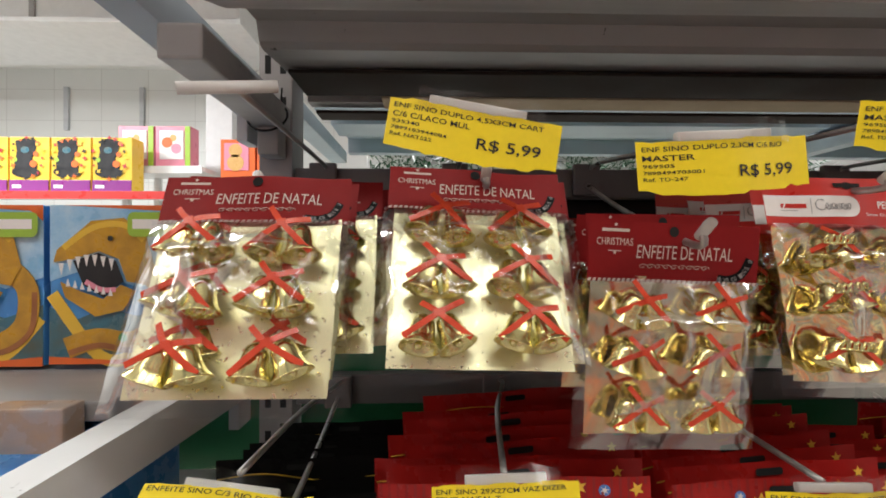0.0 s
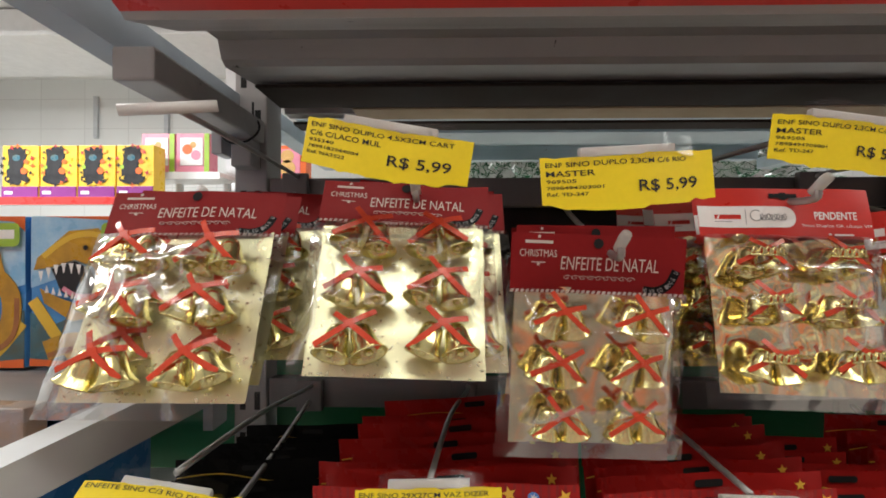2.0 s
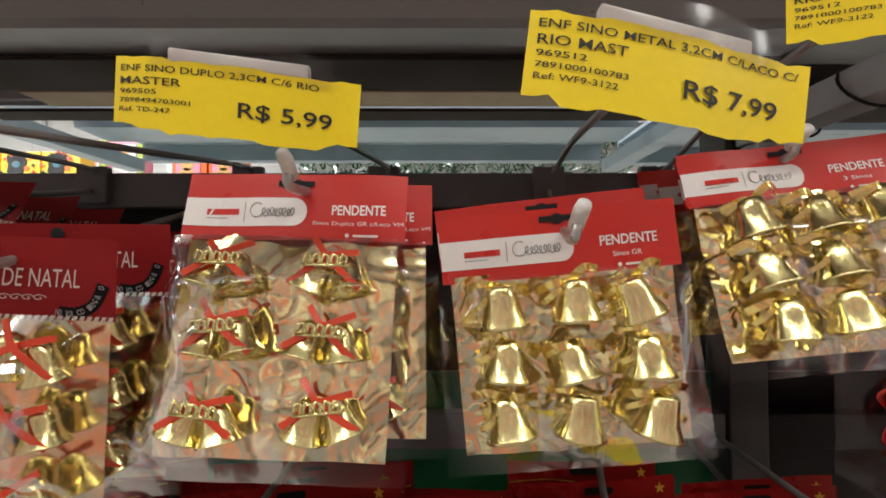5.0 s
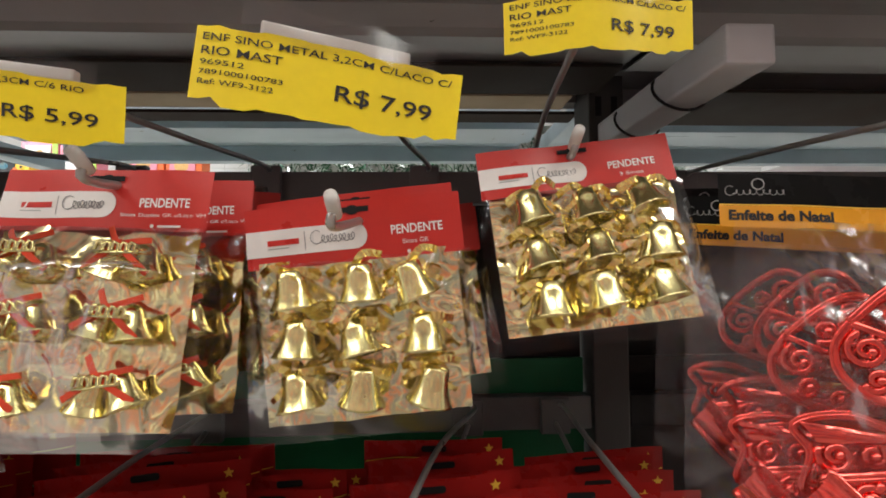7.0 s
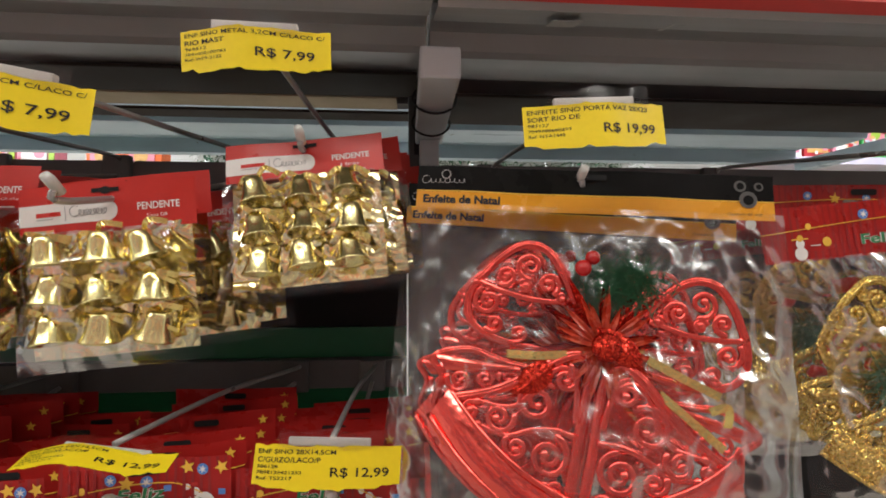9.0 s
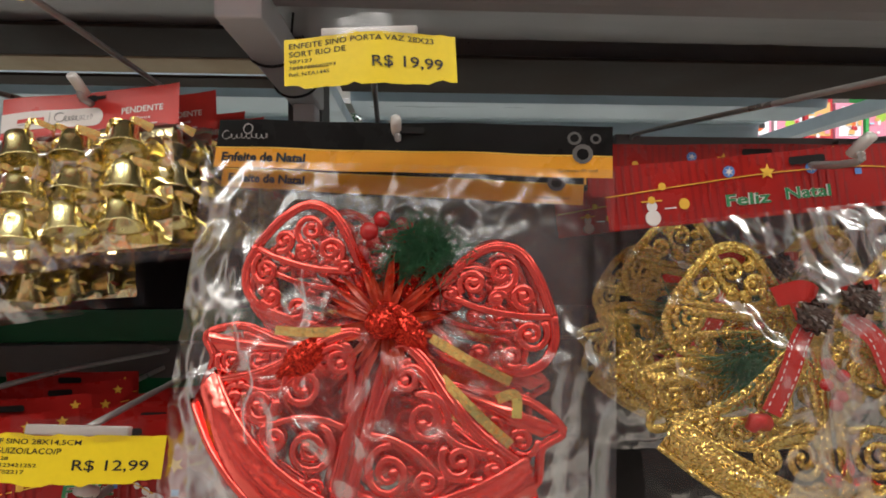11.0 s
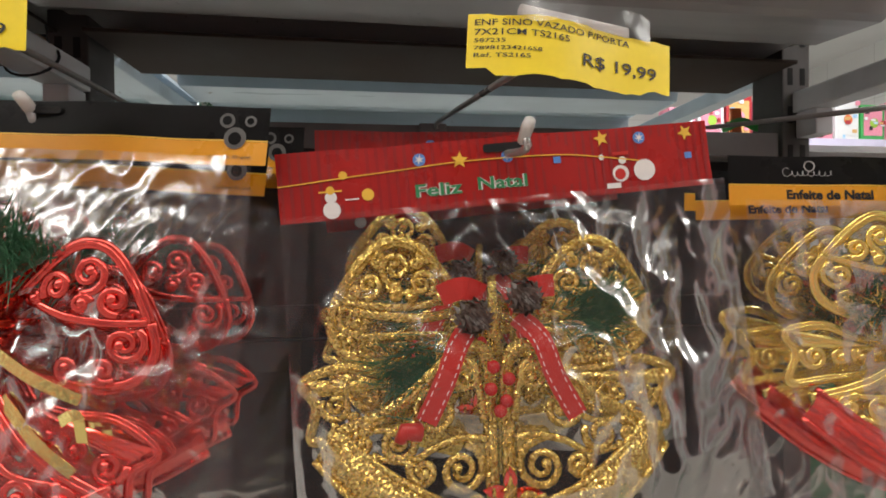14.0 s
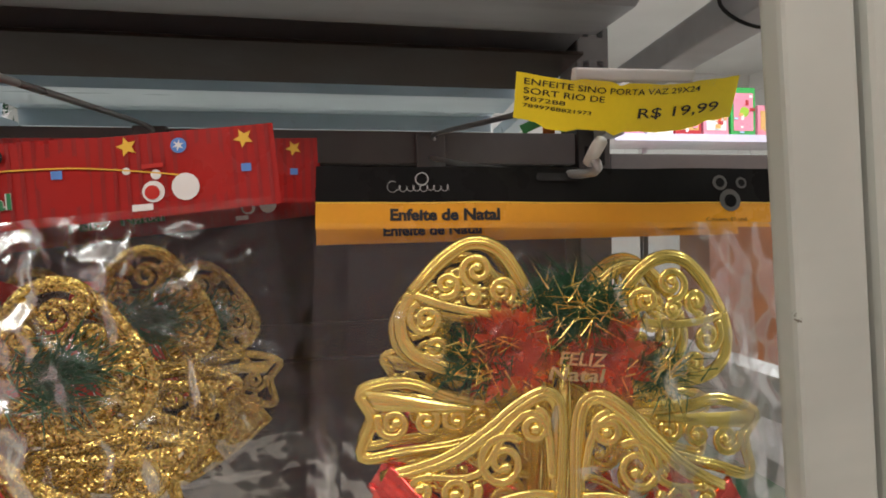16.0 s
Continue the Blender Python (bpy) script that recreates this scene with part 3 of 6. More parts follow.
# ---- price labels ----
def price_label(m, w, h, lines, price, seed, curl=0.006, sag=0.0, cut=0.0, group="price labels"):
    """Yellow paper in a clear holder: u from 0 to w, v from 0 down to -h."""
    rng = random.Random(seed)
    bumps = [rng.uniform(-1, 1) for _ in range(8)]
    edge = [rng.uniform(-0.0012, 0.0012) for _ in range(13)]

    def bend(u, v, z):
        a = u / w
        return (u, v - sag * math.sin(a * math.pi) - cut * a * a, z + curl * math.sin(a * math.pi * 1.4 + bumps[0]) + 0.0012 * math.sin(a * 9 + bumps[1] * 3) + v * 0.15 * bumps[2])

    ob = thing("price_label", m, "yellow paper price label reading R$ " + price, "price label", group)

    def sheet(a, b):
        k = edge[int(round(a * 12))]
        v = -h * (1 - b) + (k if b == 0 else 0.7 * k if b == 1 else 0)
        if b < 1:
            v += 0.0022 * (1 if 0.12 < a < 0.85 else 0) * (1 - b) * -1
        return (a * w, v, 0)

    part("paper", Shape().grid(sheet, 24, 4).warped(bend), YELLOW, ob, smooth=True)
    prints = []
    y = -0.10 * h
    for i, (text, wide, tall) in enumerate(lines):
        prints.append(words(text, 0.03 * w, y - tall * h, wide * w, tall * h, 0.0004, 0.007))
        y -= tall * h + 0.062 * h
    part("small_print", merged(*prints).warped(bend), BLACK, ob)
    wide = 0.40 if len(price) > 4 else 0.37
    part("price_print", words("R$ " + price, 0.52 * w, -0.80 * h, wide * w, 0.27 * h, 0.0005, 0.008).warped(bend), BLACK, ob)
    part("holder_bar", Shape().box(0.22 * w, 0.78 * w, -0.0035 + 0.003, 0.0055, -0.006, -0.001, 0.001).warped(bend), WHITE_TIP, ob, "scuffed white plastic label holder")

    def flap(a, b):
        return (w * (0.16 + 0.72 * a), 0.010 * b - 0.002 * (1 - b) + 0.0015 * math.sin(a * 13 + seed), 0.0012 + 0.002 * b * math.sin(a * 7 + seed))

    part("sleeve", Shape().grid(flap, 16, 3).warped(bend), FILM_CRISP, ob, "crinkled clear plastic sleeve", smooth=True)
    return ob


def face(tl, tr, tilt=0.0):
    """Pose with its origin at tl, u towards tr, w to the front."""
    tl, tr = Vector(tl), Vector(tr)
    u = (tr - tl).normalized()
    w = Vector((0, -math.cos(tilt), math.sin(tilt)))
    v = w.cross(u).normalized()
    w = u.cross(v)
    m = Matrix((u, v, w)).transposed().to_4x4()
    m.translation = tl
    return m


DUPLO = [("ENF SINO DUPLO 2,3CM C/6 RIO", 0.80, 0.115), ("MASTER", 0.26, 0.115), ("969505", 0.16, 0.075), ("7898494703001", 0.30, 0.07), ("Ref. TD-247", 0.22, 0.075)]
CART = [("ENF SINO DUPLO 4,5X3CM CART", 0.86, 0.115), ("C/6 C/LACO MUL", 0.44, 0.115), ("935340", 0.16, 0.075), ("7899183944084", 0.32, 0.07), ("Ref. NATS22", 0.24, 0.075)]
METAL = [("ENF SINO METAL 3,2CM C/LACO C/", 0.93, 0.12), ("RIO MAST", 0.29, 0.12), ("969512", 0.16, 0.075), ("7891000100783", 0.30, 0.07), ("Ref: WF9-3122", 0.27, 0.075)]
PORTA = [("ENFEITE SINO PORTA VAZ 28X23", 0.84, 0.115), ("SORT RIO DE", 0.34, 0.115), ("987127", 0.14, 0.075), ("7899788680293", 0.28, 0.07), ("Ref. NTA1445", 0.24, 0.075)]
VAZADO = [("ENF SINO VAZADO P/PORTA", 0.74, 0.115), ("7X21CM TS2165", 0.42, 0.115), ("587235", 0.13, 0.075), ("7898123421658", 0.29, 0.07), ("Ref. TS2165", 0.24, 0.075)]
PORTA29 = [("ENFEITE SINO PORTA VAZ 29X24", 0.78, 0.13), ("SORT RIO DE", 0.32, 0.13), ("987288", 0.16, 0.09), ("7899788821973", 0.27, 0.08)]
DIZER = [("ENF SINO 29X27CM VAZ DIZER", 0.88, 0.13), ("FELIZ NATAL T", 0.42, 0.13), ("586071", 0.14, 0.08), ("7898123421627", 0.3, 0.08)]
GUIZO = [("ENF SINO 28X14,5CM", 0.52, 0.13), ("C/GUIZO/LACO/P", 0.42, 0.13), ("586128", 0.14, 0.08), ("7898123421252", 0.3, 0.08), ("Ref. TS2217", 0.24, 0.08)]
OURO = [("ENFEITE SINO C/3 RIO DE OURO", 0.9, 0.16)]

LABELS = [
    ((-0.023, 0.270, 1.540), (0.079, 0.270, 1.523), 0.028, CART, "5,99", 0.0, 0.003),
    ((0.116, 0.255, 1.510), (0.216, 0.257, 1.516), 0.028, DUPLO, "5,99", 0.0, 0.002),
    ((0.257, 0.272, 1.538), (0.356, 0.272, 1.530), 0.027, DUPLO, "5,99", 0.0, 0.0),
    ((0.4175, 0.223, 1.530), (0.513, 0.226, 1.518), 0.026, METAL, "7,99", 0.0, 0.0),
    ((0.537, 0.272, 1.573), (0.633, 0.272, 1.575), 0.025, METAL, "7,99", 0.0, 0.0),
    ((0.762, 0.272, 1.528), (0.861, 0.269, 1.532), 0.028, PORTA, "19,99", 0.0, 0.0),
    ((1.074, 0.219, 1.508), (1.173, 0.220, 1.500), 0.025, VAZADO, "19,99", 0.0, 0.0),
    ((1.381, 0.258, 1.502), (1.503, 0.258, 1.504), 0.021, PORTA29, "19,99", -0.35, 0.005),
]
for i, (tl, tr, h, lines, price, tilt, sag) in enumerate(LABELS):
    price_label(face(tl, tr, tilt), (Vector(tr) - Vector(tl)).length, h, lines, price, i + 3, sag=sag)
LOW_LABELS = [
    ((-0.174, 0.290, 1.303), (-0.073, 0.290, 1.299), 0.019, OURO, "7,99", 1.05, 0.0),
    ((0.001, 0.300, 1.297), (0.099, 0.300, 1.298), 0.022, DIZER, "12,99", 0.35, 0.0),
    ((0.222, 0.300, 1.290), (0.318, 0.300, 1.287), 0.024, DIZER, "12,99", 0.3, 0.0),
    ((0.432, 0.298, 1.295), (0.528, 0.298, 1.297), 0.018, GUIZO, "12,99", 1.2, 0.0),
    ((0.580, 0.299, 1.297), (0.680, 0.299, 1.291), 0.026, GUIZO, "12,99", 0.3, 0.0),
]
for i, (tl, tr, h, lines, price, tilt, sag) in enumerate(LOW_LABELS):
    price_label(face(tl, tr, tilt), (Vector(tr) - Vector(tl)).length, h, lines, price, i + 23, sag=sag, group="lower price labels")


# ---- hooks ----
def hook(bx, bz, tip, label_at, lean=0.0):
    """A twin display hook: a clip on the rail, a rod that carries the packs and ends in a white cap, and a rod up to the label."""
    ob = thing("display_hook", Matrix(), "grey wire display hook with a white end cap", "hook", "display hooks")
    yb = YB + 0.004
    part("clip", Shape().box(bx - 0.016, bx + 0.016, yb - 0.010, yb - 0.0008, bz - 0.030, bz + 0.008, 0.002), DARK_STEEL, ob)
    tip, lab = Vector(tip), Vector(label_at)
    low = (bx, yb - 0.009, bz - 0.018)
    a = tip + Vector((0.0, 0.022, -0.014))
    part("rod", Shape().tube(rows_of([low, (bx + (a.x - bx) * 0.5, (yb + a.y) / 2, (bz - 0.018 + a.z) / 2 - 0.003), a, tip + Vector((0, 0.010, -0.006))]), 0.0026, 8), ROD, ob, smooth=True)
    part("end_cap", Shape().tube([tip + Vector((0, 0.014, -0.009)), tip + Vector((0, 0.004, -0.002)), tip], [0.0036, 0.0038, 0.0034], 10), WHITE_TIP, ob, "white rubber cap", smooth=True)
    up = (bx + 0.004, yb - 0.009, bz + 0.002)
    part("label_rod", Shape().tube(rows_of([up, (bx + 0.004, yb - 0.03, bz + 0.004), (bx + (lab.x - bx) * 0.55, (yb + lab.y) / 2, bz + (lab.z - bz) * 0.5 + 0.004), lab + Vector((0, 0.005, 0))]), 0.0024, 8), ROD, ob, smooth=True)
    return ob


hook(-0.128, 1.545, (-0.122, 0.330, 1.503), (-0.128, 0.310, 1.556))
hook(0.030, 1.545, (0.039, 0.312, 1.508), (0.030, 0.276, 1.534))
hook(0.190, 1.545, (0.175, 0.282, 1.467), (0.170, 0.281, 1.517))
hook(0.330, 1.545, (0.315, 0.300, 1.506), (0.306, 0.278, 1.535))
hook(0.500, 1.545, (0.452, 0.280, 1.479), (0.468, 0.229, 1.526))
hook(0.610, 1.545, (0.597, 0.340, 1.530), (0.585, 0.278, 1.575))
hook(0.790, 1.540, (0.824, 0.320, 1.497), (0.811, 0.277, 1.531))
hook(1.095, 1.540, (1.120, 0.275, 1.477), (1.124, 0.226, 1.504))
hook(1.380, 1.535, (1.432, 0.275, 1.474), (1.446, 0.266, 1.502))
hook(-0.110, 1.290, (-0.100, 0.280, 1.275), (-0.122, 0.296, 1.306))
hook(0.080, 1.290, (0.052, 0.300, 1.262), (0.050, 0.306, 1.298))
hook(0.270, 1.290, (0.280, 0.300, 1.258), (0.270, 0.306, 1.290))
hook(0.545, 1.290, (0.480, 0.300, 1.262), (0.480, 0.304, 1.296))
hook(0.640, 1.290, (0.630, 0.300, 1.260), (0.630, 0.305, 1.295))
# the bar of the first hook's empty label holder
tagged(new("label_bar", Shape().tube([(-0.161, 0.298, 1.552), (-0.105, 0.322, 1.562)], 0.0042, 10).mesh("label_bar", WHITE_TIP, True)), "bare white label bar on the end of a hook", "label bar")


# ---- bell packs ----
def bell_profile(r, h):
    return [(0.0, h), (0.30 * r, 0.98 * h), (0.52 * r, 0.88 * h), (0.62 * r, 0.68 * h), (0.68 * r, 0.42 * h), (0.80 * r, 0.20 * h), (1.0 * r, 0.04 * h), (1.03 * r, 0.0), (0.95 * r, 0.015 * h), (0.74 * r, 0.22 * h), (0.60 * r, 0.5 * h), (0.0, 0.75 * h)]


def bell_shape(r, h, m, blunt=False):
    s = Shape()
    cup = [(0.0, h), (0.50 * r, h), (0.60 * r, 0.94 * h), (0.66 * r, 0.70 * h), (0.76 * r, 0.36 * h), (0.98 * r, 0.07 * h), (1.03 * r, 0.0), (0.95 * r, 0.02 * h), (0.70 * r, 0.3 * h), (0.0, 0.8 * h)]
    s.spin(cup if blunt else bell_profile(r, h), 16, m)
    return s


def lying(u, v, w, turn, tip=20):
    """A bell lying on its card with its crown up, turned in the plane, its mouth tipped to the front."""
    return Matrix.Translation((u, v, w)) @ pose(0, 0, 0, 0, 0, turn) @ pose(0, 0, 0, -90 - tip, 0, 0)


def strip(pts, half, w=0.0):
    """A ribbon of that half width through (u, v, w) points."""
    p = rows_of(pts)
    s = Shape()
    v = []
    for i, q in enumerate(p):
        d = (p[min(i + 1, len(p) - 1)] - p[max(i - 1, 0)])
        n = Vector((-d.y, d.x, 0)).normalized() * half
        v += [q + n, q - n, q - n + Vector((0, 0, -0.0006)), q + n + Vector((0, 0, -0.0006))]
    f = []
    for i in range(len(p) - 1):
        a, b = i * 4, i * 4 + 4
        f += [(a, a + 1, b + 1, b), (a + 1, a + 2, b + 2, b + 1), (a + 2, a + 3, b + 3, b + 2), (a + 3, a, b, b + 3)]
    e = (len(p) - 1) * 4
    return s.add(v, f + [(3, 2, 1, 0), (e, e + 1, e + 2, e + 3)])


BELL_KINDS = {}


def double_bell(size, variant, plaque, tip=20):
    """Two joined bells with a crossed red ribbon, and a small plaque on some; tip shows their mouths."""
    key = (round(size, 4), variant, plaque, tip)
    if key not in BELL_KINDS:
        rng = random.Random(variant * 7 + 1)
        r, h = size * 0.245, size * 0.44
        s = Shape()
        for side in (-1, 1):
            q = bell_shape(r, h, lying(side * r * 0.96, -h * 0.50, r * 0.98, side * (15 + rng.uniform(-5, 5)), tip + rng.uniform(-7, 7)))
            s.add(q.v, q.f)
            k = Shape().spin([(0.0, -r * 0.22), (r * 0.16, -r * 0.16), (r * 0.22, 0), (r * 0.16, r * 0.16), (0, r * 0.22)], 8, Matrix.Translation((side * r * 0.98, -h * 0.42, r * 1.05)))
            s.add(k.v, k.f)
        rib = Shape()
        top = h * 0.34
        a = [rng.uniform(-0.10, 0.10) * size for _ in range(4)]
        for ends in (((-0.42 * size, -0.13 * size + a[0] * 0.6, r * 1.6), (0.0, top * 0.90, r * 1.85), (0.33 * size, 0.27 * size + a[1] * 0.6, r * 1.5)), ((-0.19 * size, 0.36 * size + a[2] * 0.5, r * 1.5), (0.02 * size, top * 0.85, r * 1.95), (0.38 * size, -0.18 * size + a[3] * 0.6, r * 1.7))):
            q = strip(ends, size * 0.036)
            rib.add(q.v, q.f)
        knot = strip([(-0.05 * size, top * 0.85, r * 1.95), (0.06 * size, top * 1.02, r * 1.95)], size * 0.045)
        rib.add(knot.v, knot.f)
        tag = None
        if plaque:
            tag = Shape()
            for k in range(5):
                u = (k - 2) * size * 0.10
                q = Shape().tube([(u - size * 0.05, top * 0.4, r * 1.95), (u - size * 0.02, top * 1.1, r * 2.0), (u + size * 0.03, top * 0.9, r * 2.0), (u + size * 0.02, top * 0.35, r * 1.95), (u + size * 0.07, top * 0.5, r * 1.95)], size * 0.022, 5)
                tag.add(q.v, q.f)
            q = Shape().tube([(-size * 0.26, top * 0.2, r * 1.9), (size * 0.26, top * 0.3, r * 1.9)], size * 0.022, 5)
            tag.add(q.v, q.f)
            tag = tag.mesh("plaque", BELL, True)
        BELL_KINDS[key] = (s.mesh("double_bell", BELL, True), rib.mesh("ribbon", RIBBON), tag)
    return BELL_KINDS[key]


def single_bell(size, variant):
    key = (round(size, 4), variant, "single")
    if key not in BELL_KINDS:
        rng = random.Random(variant * 5 + 2)
        r, h = size * 0.44, size * 0.70
        s = bell_shape(r, h, lying(0, -h * 0.42, r * 0.95, rng.uniform(-10, 10), 1 + rng.uniform(-8, 9)), True)
        rib = Shape()
        for side in (-1, 1):
            e = rng.uniform(-0.1, 0.15) * size
            q = strip([(0, h * 0.52, r * 1.0), (side * 0.25 * size, h * 0.62 + e, r * 1.4), (side * 0.55 * size, h * 0.50 + e, r * 0.8)], size * 0.07)
            rib.add(q.v, q.f)
            q = strip([(0, h * 0.50, r * 1.1), (side * 0.30 * size, h * 0.30 - e, r * 1.3), (side * 0.52 * size, h * 0.10 - e, r * 0.9)], size * 0.05)
            rib.add(q.v, q.f)
        BELL_KINDS[key] = (s.mesh("bell", BELL, True), rib.mesh("ribbon", GOLD_RIBBON), None)
    return BELL_KINDS[key]


def header_bend(seed, amp=0.0015):
    def fn(u, v, z):
        return (u, v, z + amp * math.sin(u * 42 + seed * 1.7) + amp * 0.5 * math.sin(u * 90 + v * 60 + seed))
    return fn


def along(text, path, tall, z):
    """Letters set one by one along a path, each turned to it."""
    out = []
    for k, c in enumerate(text):
        if c == " ":
            continue
        i = min(int((k + 0.6) / (len(text) + 0.4) * (len(path) - 1)), len(path) - 2)
        d = path[i + 1] - path[i]
        out.append(words(c, -tall * 0.3, -tall * 0.5, tall * 0.62, tall, 0.0).moved(pose(path[i].x, path[i].y, z, 0, 0, math.degrees(math.atan2(d.y, d.x)))))
    return merged(*out)


def header_maroon(ob, w, h, bend):
    part("header_card", Shape().grid(lambda a, b: ((a - 0.5) * w, -h * (1 - b), 0.0022), 24, 4).warped(bend), MAROON, ob, smooth=True)
    part("title_print", words("ENFEITE DE NATAL", -0.21 * w, -0.60 * h, 0.56 * w, 0.22 * h, 0.0026, 0.0, 0.05).warped(bend), CREAM_INK, ob)
    part("small_print", merged(words("CHRISTMAS", -0.45 * w, -0.40 * h, 0.215 * w, 0.12 * h, 0.0026, 0.0), bar(-0.42 * w, -0.26 * w, -0.175 * h, -0.125 * h, 0.0026), star(-0.34 * w, -0.03 * h - 0.0012, 0.0016, 0.0026), star(-0.34 * w, -0.52 * h, 0.0016, 0.0026), bar(-0.38 * w, -0.30 * w, -0.50 * h, -0.485 * h, 0.0026)).warped(bend), CREAM_INK, ob)
    curls = Shape()
    for k in range(9):
        u = -0.17 * w + k * 0.045 * w
        pts = [(u + 0.028 * w * math.cos(t) * (1 - t / 9), -0.735 * h + 0.045 * h * math.sin(t) * (1 - t / 9), 0.0026) for t in np.linspace(0, 7.5, 14)]
        q = Shape().tube(pts, 0.00022, 3)
        curls.add(q.v, q.f)
    part("scroll_print", curls.warped(bend), CREAM_INK, ob)
    pts = [(0.27 * w, -0.90 * h, 0.0026), (0.34 * w, -0.91 * h, 0.0026), (0.41 * w, -0.80 * h, 0.0026), (0.45 * w, -0.55 * h, 0.0026)]
    part("ribbon_print", strip(pts, 0.075 * h).warped(lambda u, v, z: bend(u, v, max(z, 0.0025))), COAL, ob, "black printed ribbon")
    part("ribbon_words", along("Nova coleção", rows_of(pts), 0.075 * h, 0.0034).warped(bend), GREY_INK, ob)
    stripes = Shape()
    n = 34
    for k in range(n):
        u = -0.5 * w + w * k / n
        stripes.add([(u, -0.995 * h, 0.0027), (u + w / n * 0.6, -0.995 * h, 0.0027), (u + w / n * 0.85, -0.945 * h, 0.0027), (u + w / n * 0.25, -0.945 * h, 0.0027)], [(0, 1, 2, 3)])
    part("candy_edge", stripes.warped(bend), CREAM_INK, ob, "white diagonal candy stripes along the edge")


def rounded(u0, u1, v0, v1, r, w):
    pts = []
    for cu, cv, a0 in ((u1 - r, v1 - r, 0), (u0 + r, v1 - r, 90), (u0 + r, v0 + r, 180), (u1 - r, v0 + r, 270)):
        for k in range(6):
            a = radians(a0 + k * 18)
            pts.append((cu + r * math.cos(a), cv + r * math.sin(a), w))
    return Shape().add(pts, [tuple(range(len(pts)))])


def cursive(u, v, length, tall, z, loops, r=0.00028):
    """A pen line like handwriting that cannot be read: an opening curl, then uneven loops."""
    pts = []
    for k in range(10):
        a = 0.9 + k * 0.55
        pts.append((u + tall * 1.1 + tall * 1.2 * math.cos(a), v + tall * 0.5 + tall * 1.3 * math.sin(a), z))
    n = loops * 8
    for k in range(n):
        a = k / 8 * math.tau
        size = tall * (0.55 + 0.45 * abs(math.sin(k / 8 * 1.9)))
        pts.append((u + tall * 2 + (length - tall * 2) * k / n + 0.5 * size * math.sin(a), v - size * math.cos(a) * 0.8 + 0.1 * tall, z))
    return Shape().tube(pts, r, 4)


def header_scarlet(ob, w, h, bend, note):
    part("header_card", Shape().grid(lambda a, b: ((a - 0.5) * w, -h * (1 - b), 0.0022), 24, 4).warped(bend), SCARLET, ob, smooth=True)
    plate = merged(bar(-0.499 * w, -0.02 * w, -0.80 * h, -0.37 * h, 0.0026), rounded(-0.12 * w, 0.06 * w, -0.80 * h, -0.37 * h, 0.2 * h, 0.00262))
    part("white_plate", plate.warped(bend), WHITE_INK, ob, "white printed plate with rounded end")
    part("mark_bar", bar(-0.40 * w, -0.25 * w, -0.63 * h, -0.54 * h, 0.0029).warped(bend), SCARLET, ob, "red printed mark")
    scribble = merged(cursive(-0.195 * w, -0.60 * h, 0.20 * w, 0.085 * h, 0.0029, 8), bar(-0.40 * w, -0.30 * w, -0.685 * h, -0.672 * h, 0.0029))
    sep = bar(-0.225 * w, -0.221 * w, -0.74 * h, -0.44 * h, 0.0029)
    part("mark_script", merged(scribble, sep).warped(bend), GREY_INK, ob, "dark scribbled mark")
    part("title_print", words("PENDENTE", 0.17 * w, -0.62 * h, 0.24 * w, 0.15 * h, 0.0026, 0.02).warped(bend), WHITE_INK, ob)
    small = [words(note, 0.17 * w + (0.05 * w if len(note) < 12 else -0.08 * w), -0.79 * h, (0.12 if len(note) < 12 else 0.40) * w, 0.075 * h, 0.0026), disc(0.245 * w, -0.92 * h, 0.03 * h, 0.0026), bar(0.27 * w, 0.38 * w, -0.94 * h, -0.905 * h, 0.0026)]
    part("small_print", merged(*small).warped(bend), WHITE_INK, ob)


def bag_surface(w, top, low, depth, seed, taper=0.0, puff=0.28):
    def fn(a, b):
        u, v = (a - 0.5) * w, top + (low - top) * b
        edge = max(0.0, 1 - (2 * abs(a - 0.5)) ** 4) * min(1, 4 * b + 0.1) * min(1, 2.6 * (1 - b) + 0.03)
        p = noise.noise(Vector((u * 38, v * 30, seed * 3.1))) + 0.6 * noise.noise(Vector((u * 90, v * 50, seed)))
        return (u * (1 + taper * b), v, depth * edge * (0.75 + 0.35 * p * puff) + 0.0015 * p)
    return fn


